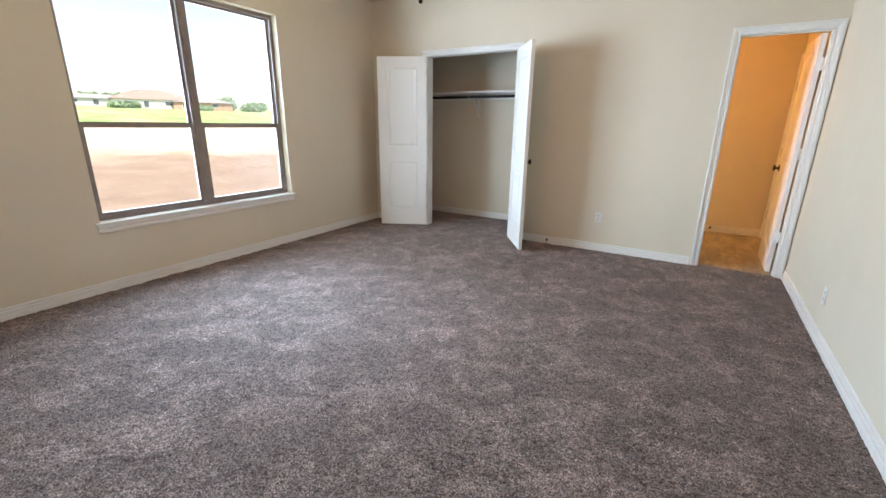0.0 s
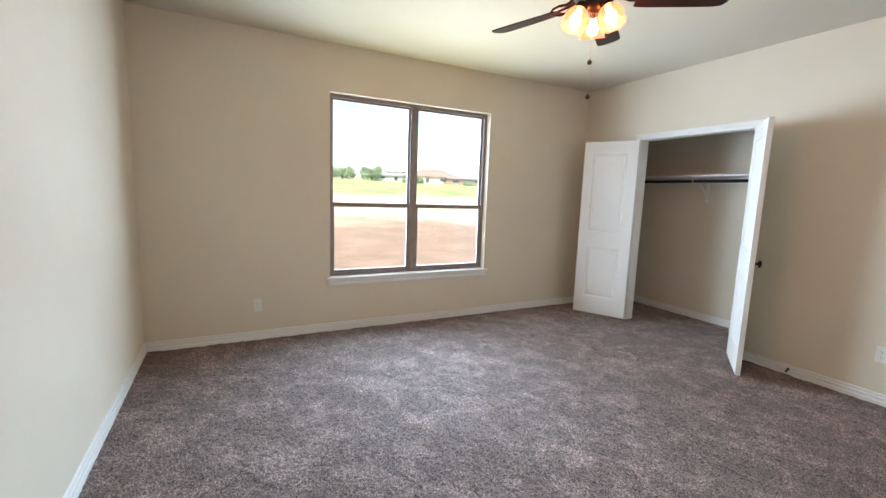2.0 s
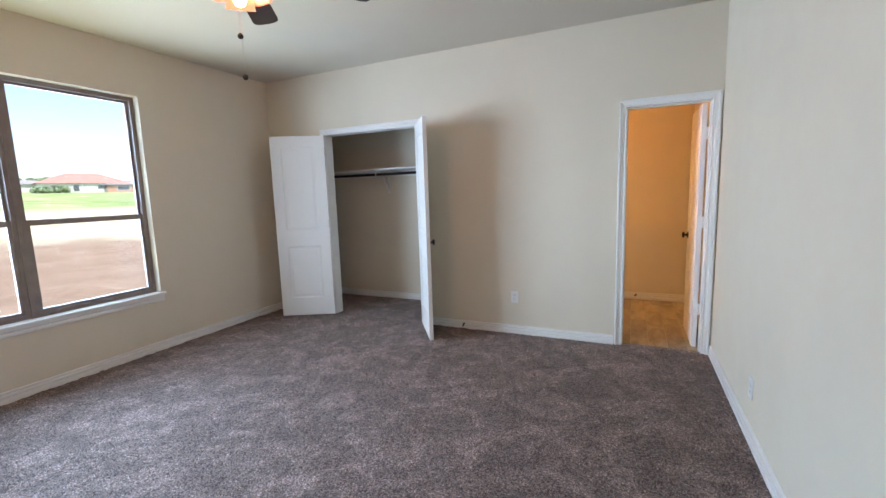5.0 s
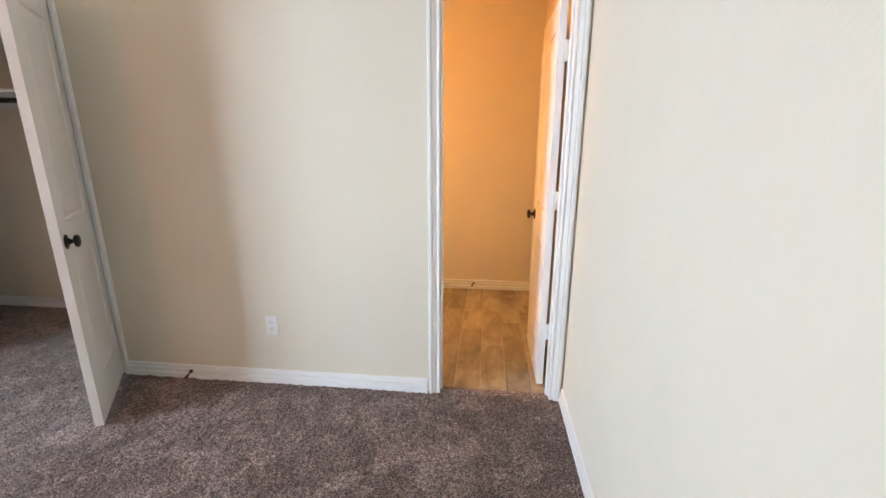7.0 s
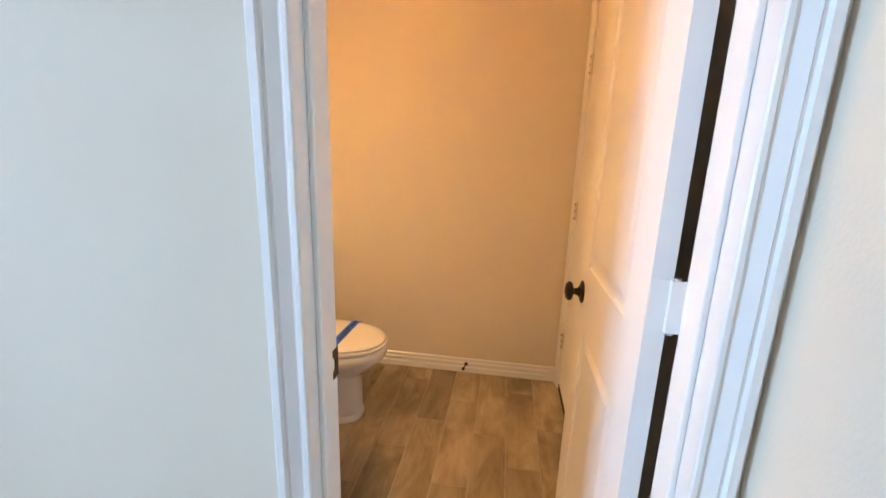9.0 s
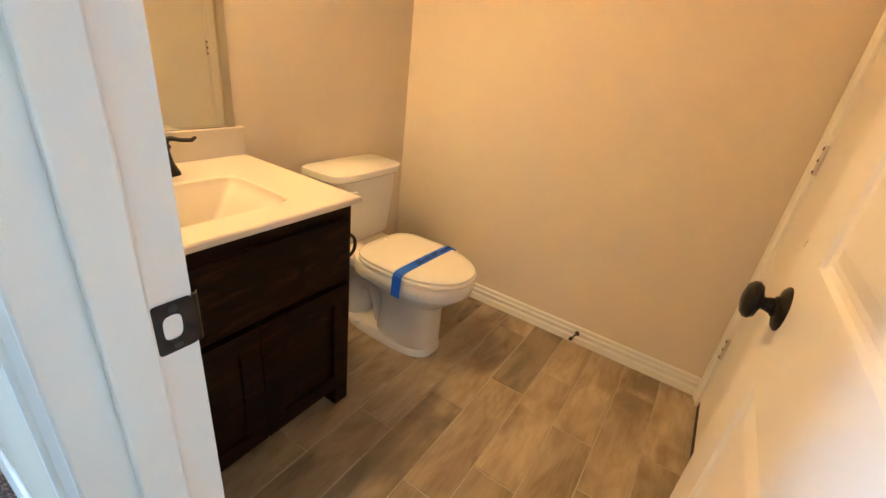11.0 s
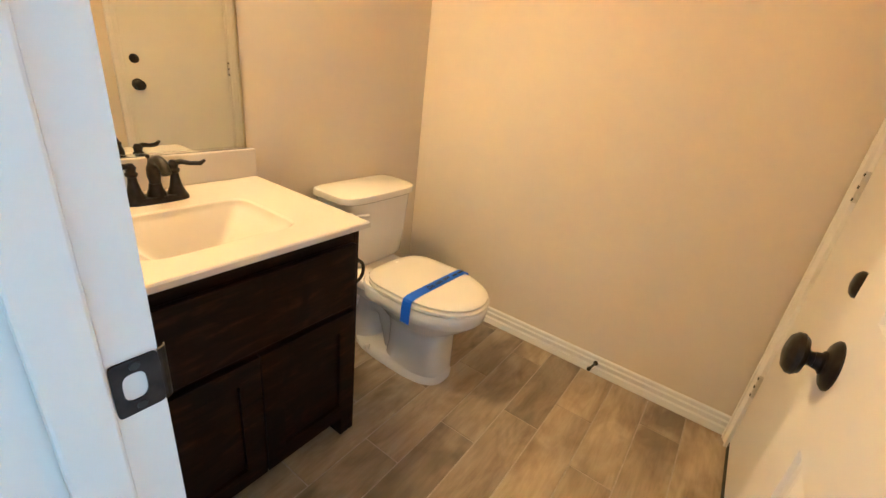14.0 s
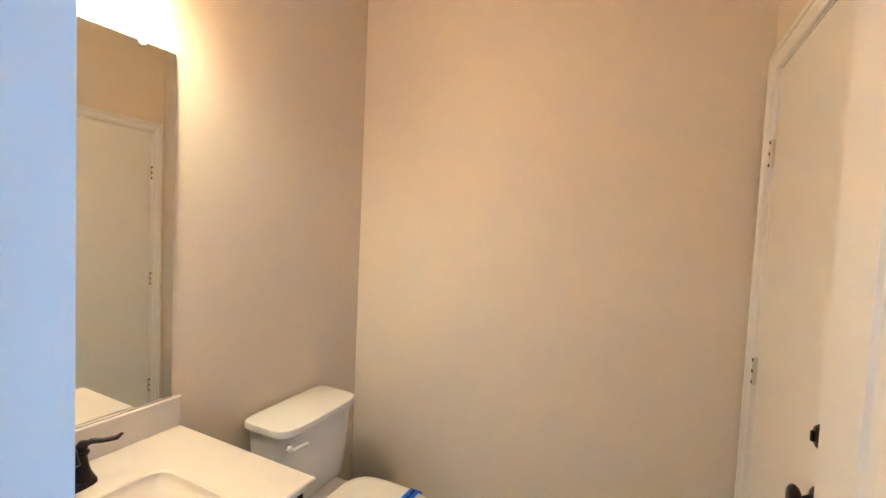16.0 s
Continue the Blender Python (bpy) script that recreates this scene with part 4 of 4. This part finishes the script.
vanity()
worktop()
faucet()
mirror()
vanity_light()
paper_holder()


# ---- toilet ----
def toilet():
    t = thing("toilet", pose(BW, 1.208, 0), "white two-piece toilet with blue tape across its closed lid", "toilet")
    rings = [oval(0.46, 0, 0.0, 0.205, 0.108, 2.8, back=0.29), oval(0.46, 0, 0.020, 0.205, 0.108, 2.8, back=0.29), oval(0.46, 0, 0.032, 0.198, 0.100, 2.7, back=0.275),
             oval(0.51, 0, 0.046, 0.146, 0.098, 3.2, back=0.135), oval(0.512, 0, 0.120, 0.140, 0.094, 3.4, back=0.125), oval(0.512, 0, 0.205, 0.140, 0.096, 3.2, back=0.125),
             oval(0.512, 0, 0.232, 0.150, 0.100, 2.6, back=0.15), oval(0.510, 0, 0.256, 0.178, 0.116, 2.4, back=0.18), oval(0.508, 0, 0.288, 0.226, 0.142, 2.3, back=0.20), oval(0.506, 0, 0.316, 0.258, 0.164, 2.2, back=0.22),
             oval(0.505, 0, 0.334, 0.276, 0.179, 2.2, back=0.235, rear=3.2), oval(0.505, 0, 0.374, 0.281, 0.182, 2.2, back=0.24, rear=3.2), oval(0.505, 0, 0.384, 0.275, 0.176, 2.2, back=0.235, rear=3.2)]
    part("bowl", loft(rings), CERAMIC, t, smooth=True)
    part("trapway", tube([(0.215, 0.0, 0.02), (0.215, 0, 0.12), (0.245, 0, 0.205), (0.300, 0, 0.245), (0.355, 0, 0.215), (0.385, 0, 0.130), (0.400, 0, 0.060)], [0.066, 0.068, 0.072, 0.074, 0.070, 0.066, 0.064], 20), CERAMIC, t, smooth=True)
    part("rear_deck", loft([oval(0.17, 0, z, f, w, 6, back=b) for z, f, w, b in ((0.250, 0.15, 0.080, 0.12), (0.315, 0.20, 0.112, 0.15), (0.336, 0.225, 0.142, 0.158), (0.366, 0.230, 0.150, 0.160), (0.375, 0.225, 0.146, 0.155))]), CERAMIC, t, smooth=True)
    for s in (-1, 1):
        part("bolt_cap", lathe([(0.014, 0.020), (0.014, 0.036), (0.011, 0.044), (0.0, 0.047)], 16, Matrix.Translation((0.300, s * 0.098, 0))), CERAMIC, t, "", True)
    tank = part("tank", loft([oval(0.125, 0.036, z, a, b, 5.0, 48, back=c, rear=9) for z, a, b, c in ((0.377, 0.084, 0.164, 0.080), (0.392, 0.092, 0.174, 0.086), (0.52, 0.099, 0.188, 0.091), (0.670, 0.106, 0.199, 0.097))]), CERAMIC, t, smooth=True)
    part("tank_lid", loft([oval(0.128, 0.036, z, a, b, 4.6, 48, back=c, rear=9) for z, a, b, c in ((0.670, 0.113, 0.206, 0.106), (0.675, 0.119, 0.213, 0.111), (0.694, 0.119, 0.213, 0.111), (0.700, 0.117, 0.211, 0.109), (0.7035, 0.111, 0.205, 0.104))]), CERAMIC, t, smooth=True)
    lever = part("flush_lever", lathe([(0.013, 0.0), (0.012, 0.010), (0.0, 0.013)], 16, Matrix.Translation((0.222, -0.138, 0.628)) @ pose(0, 0, 0, 0, 90)), PLASTIC, tank, "white flush lever", True)
    part("lever_arm", tube([(0.242, -0.138, 0.628), (0.246, -0.113, 0.630), (0.244, -0.066, 0.622)], [0.006, 0.006, 0.008], 10), PLASTIC, tank, smooth=True)
    seat = [oval(0.512, 0, z, a, b, 2.2, back=c, rear=3.6) for z, a, b, c in ((0.386, 0.268, 0.172, 0.198), (0.390, 0.275, 0.179, 0.203), (0.400, 0.275, 0.179, 0.203), (0.404, 0.270, 0.174, 0.199))]
    part("seat", loft(seat), SEATPL, t, "white plastic seat", True)
    lid = [oval(0.508, 0, z, a, b, 2.2, back=c, rear=3.6) for z, a, b, c in ((0.4055, 0.264, 0.168, 0.196), (0.408, 0.271, 0.175, 0.202), (0.416, 0.271, 0.175, 0.202), (0.4225, 0.260, 0.164, 0.192), (0.4245, 0.22, 0.135, 0.16), (0.4255, 0.12, 0.08, 0.09))]
    part("lid", loft(lid), SEATPL, t, "closed white plastic lid", True)
    for s in (-1, 1):
        part("lid_hinge", lathe([(0.0, -0.022), (0.008, -0.022), (0.008, 0.022), (0.0, 0.022)], 14, Matrix.Translation((0.300, s * 0.075, 0.392)) @ pose(0, 0, 0, 90)), SEATPL, t, smooth=True)
    # tape over the lid and down its sides
    path = [(-0.1865, 0.325), (-0.1850, 0.372), (-0.1830, 0.398), (-0.1805, 0.412), (-0.1740, 0.4205), (-0.160, 0.4245), (-0.130, 0.4262), (-0.07, 0.4268), (0.0, 0.4270), (0.07, 0.4268), (0.130, 0.4262), (0.160, 0.4245), (0.1740, 0.4205), (0.1805, 0.412), (0.1830, 0.398), (0.1850, 0.372), (0.1865, 0.345)]
    bm = bmesh.new()
    rows = []
    for y, z in path:
        k = 0.5 + y / 0.40
        x = 0.568 + 0.012 * k
        rows.append([Vector((x - 0.021, y, z)), Vector((x + 0.021, y, z)), Vector((x + 0.021, y * 0.996, z - 0.0006)), Vector((x - 0.021, y * 0.996, z - 0.0006))])
    loft(rows, bm=bm)
    tape = part("tape", bm, TAPE, t, "strip of blue painter's tape with handwriting")
    ink = bpy.data.curves.new("writing", "FONT")
    ink.body, ink.size, ink.align_x, ink.align_y, ink.shear = "Do not use", 0.031, "CENTER", "CENTER", 0.25
    ink.offset = 0.0009
    ink.materials.append(INK)
    w = new("writing", ink)
    w.parent = tape
    w["label"] = "handwritten words in dark ink"
    w.matrix_basis = pose(0.573, 0.000, 0.4282, 0, 0, 92)
    bars = bmesh.new()
    for y, l in ((0.105, 0.030), (0.145, 0.034)):
        bmesh.ops.create_cube(bars, size=1, matrix=Matrix.Translation((0.578, y, 0.4270)) @ Matrix.Diagonal((0.010, l, 0.0012, 1)))
    part("faint_writing", bars, INK, tape)
    # water supply behind the bowl
    part("supply_hose", tube([(0.03, -0.17, 0.16), (0.07, -0.175, 0.17), (0.085, -0.165, 0.25), (0.10, -0.145, 0.385)], 0.006, 10), STEEL, t, "braided metal water hose", True)
    part("shutoff_valve", lathe([(0.020, 0.0005), (0.020, 0.004), (0.009, 0.006), (0.009, 0.040), (0.014, 0.042), (0.014, 0.055), (0.0, 0.056)], 16, Matrix.Translation((0, -0.17, 0.16)) @ pose(0, 0, 0, 0, 90)), CHROME, t, "chrome shut-off valve", True)


toilet()


# ---- outside ----
def ground():
    bm = bmesh.new()
    xs = [40, 0, -3, -6, -12, -20, -30, -45, -65, -90, -110, -130, -158, -200, -600, -3000]
    ys = [-3000, -600, -200, -120, -70, -40, -20, -8, 4, 16, 30, 50, 80, 120, 200, 600, 3000]
    grid = [[bm.verts.new((x, y, -0.30 + 0.042 * min(150, max(0, -x - 8)) + (0.10 * noise.noise(Vector((x * 0.07, y * 0.07, 3))) if x < -8 else 0))) for y in ys] for x in xs]
    for i in range(len(xs) - 1):
        for j in range(len(ys) - 1):
            bm.faces.new((grid[i][j], grid[i + 1][j], grid[i + 1][j + 1], grid[i][j + 1]))
    tagged(part("ground", bm, FIELD), "bare reddish dirt giving way to sparse green grass", "ground", kind="structure")


def level(x):
    return -0.30 + 0.042 * min(150, max(0, -x - 8))


ground()


def house(m, w, d, wall_m, roof_m, eave, ridge, label, panes):
    """A one-storey house with a hipped roof; its front looks along +x."""
    h = thing("house", m, label, "house", "houses beyond the field")
    part("wall", boxes(((-d / 2, -w / 2, -0.5), (d / 2, w / 2, eave))), wall_m, h)
    o, k = 0.5, d / 2
    bm = bmesh.new()
    low = [bm.verts.new(p) for p in ((-d / 2 - o, -w / 2 - o, eave), (d / 2 + o, -w / 2 - o, eave), (d / 2 + o, w / 2 + o, eave), (-d / 2 - o, w / 2 + o, eave))]
    a, b = bm.verts.new((0, -w / 2 + k, ridge)), bm.verts.new((0, w / 2 - k, ridge))
    for f in ((low[0], low[1], a), (low[1], low[2], b, a), (low[2], low[3], b), (low[3], low[0], a, b), low):
        bm.faces.new(f)
    part("roof", bm, roof_m, h, "hipped shingle roof")
    for y, ww, z0, z1 in panes:
        win = part("window", boxes(((d / 2, y - ww / 2, z0), (d / 2 + 0.06, y + ww / 2, z1))), SIDING, h)
        part("pane", boxes(((d / 2 + 0.06, y - ww / 2 + 0.1, z0 + 0.1), (d / 2 + 0.09, y + ww / 2 - 0.1, z1 - 0.1))), FARGLASS, win)


def at(x, y, turn=0):
    return pose(x, y, level(x), 0, 0, turn)


house(at(-119, 52.5, -22), 16, 10, SIDING, ROOFRED, 1.9, 4.3, "pale one-storey house with a red-brown hipped roof", ((-5, 1.6, 0.6, 1.5), (-1.5, 1.2, 0.0, 1.5), (3.5, 2.6, 0.5, 1.5)))
house(at(-113, 61.5, -26), 13, 9, BRICK, ROOFGREY, 1.7, 3.0, "brick one-storey house with a grey hipped roof", ((-3.4, 2.4, 0.4, 1.4), (2.6, 1.6, 0.6, 1.5)))
house(at(-128, 44, -18), 15, 9, SIDING, ROOFGREY, 1.5, 2.6, "low pale house with a grey roof beyond the field", ((-4, 1.5, 0.5, 1.3), (0, 1.2, 0.0, 1.3), (4, 1.8, 0.5, 1.3)))
house(at(-150, 28, -12), 14, 9, SIDING, ROOFGREY, 1.7, 3.0, "low pale house with a grey roof beyond the field", ((-3, 1.5, 0.5, 1.3), (3, 1.5, 0.5, 1.3)))


def tree(m, height, width, seed, label="round-crowned green tree beyond the grass field"):
    """A tapered trunk with limbs under a crown of many small leaf clumps."""
    rnd = random.Random(seed)
    t = thing("tree", m, label, "tree", "trees beyond the field")
    trunk = bmesh.new()
    tube([(0, 0, -0.3), (0.05, 0, height * 0.25), (0.0, 0.1, height * 0.5)], [0.28, 0.2, 0.12], 8, trunk)
    tips = []
    for k in range(6):
        a = k * 1.05 + rnd.random()
        tip = Vector((math.cos(a) * width * 0.28, math.sin(a) * width * 0.28, height * (0.30 + 0.45 * rnd.random())))
        tube([(0, 0, height * (0.2 + 0.04 * k)), tip * 0.6 + Vector((0, 0, height * 0.12)), tip], [0.12, 0.08, 0.03], 6, trunk)
        tips.append(tip)
    part("trunk", trunk, BARK, t)
    verts, faces = [], []
    blobs = [(tip, width * (0.17 + 0.09 * rnd.random())) for tip in tips] + [(Vector((0, 0, height * 0.55)), width * 0.30)]
    for c, r in blobs:
        for _ in range(420):
            d = Vector((rnd.gauss(0, 1), rnd.gauss(0, 1), rnd.gauss(0, 1))).normalized() * r * (0.35 + 0.65 * rnd.random())
            p = c + Vector((d.x, d.y, d.z * min(1.0, 0.42 * height / r)))
            s = 0.14 + 0.18 * rnd.random()
            u = Vector((rnd.gauss(0, 1), rnd.gauss(0, 1), rnd.gauss(0, 1))).normalized()
            w = u.orthogonal().normalized() * s
            u = u.cross(w).normalized() * s * 0.7
            i = len(verts)
            verts += [p - w, p + u, p + w, p - u]
            faces.append((i, i + 1, i + 2, i + 3))
    me = bpy.data.meshes.new("crown")
    me.from_pydata([tuple(v) for v in verts], [], faces)
    me.materials.append(LEAF)
    c = new("crown", me)
    c.parent = t
    c["label"] = "uneven green leafy crown"


for i, (x, y, h, w) in enumerate(((-126, 26.5, 3.7, 8.5), (-124.5, 35, 4.1, 7.5), (-138, 47, 3.2, 6), (-136, 51, 3.4, 6), (-111.5, 66, 3.6, 7.5), (-142, 57, 3.4, 7), (-130, 18, 3.0, 9), (-112, 76, 3.0, 8), (-134, 8, 3.2, 9), (-100, 90, 3.0, 8))):
    tree(at(x, y, 37 * i), h, w, i)
for i, (x, y) in enumerate(((-110, 44), (-108, 40), (-104, 57))):
    tree(at(x, y, 50 * i), 1.3, 3.4, 40 + i, "low green bush on the grass field")


# ---- bathroom floor tiles ----
def tiles():
    """Planks that run towards the end wall, laid in staggered columns."""
    pitch, length, gap = 0.148, 0.574, 0.0042
    first = {0: 0.674, 1: 0.974, 2: 0.591, 3: 0.834, 4: 0.660, 5: 0.445, 6: 0.780, 7: 0.541, 8: 0.30, 9: 0.62, 10: 0.41, 11: 0.70}
    shared = {}
    for c in range(12):
        x1 = -0.006 - pitch * c - gap / 2
        x0 = max(x1 - pitch + gap, BW + 0.001)
        if c == 0:
            x1 = -0.001
        if x1 - x0 < 0.01:
            continue
        y = first[c] - 2 * length
        while y < BN:
            a, b = max(y + gap / 2, TH + 0.003), min(y + length - gap / 2, BN - 0.001)
            y += length
            if b - a < 0.01:
                continue
            key = (round(x1 - x0, 4), round(b - a, 4))
            if key in shared:
                ob = new("tile", shared[key])
            else:
                w, l = key[0] / 2, key[1] / 2
                ob = part("tile", boxes(((-w, -l, -0.006), (w, l, 0.0)), r=0.0012, seg=1), TILE)
                shared[key] = ob.data
            ob.parent = tile_bed
            ob.location = ((x0 + x1) / 2, (a + b) / 2, 0.0)


tiles()
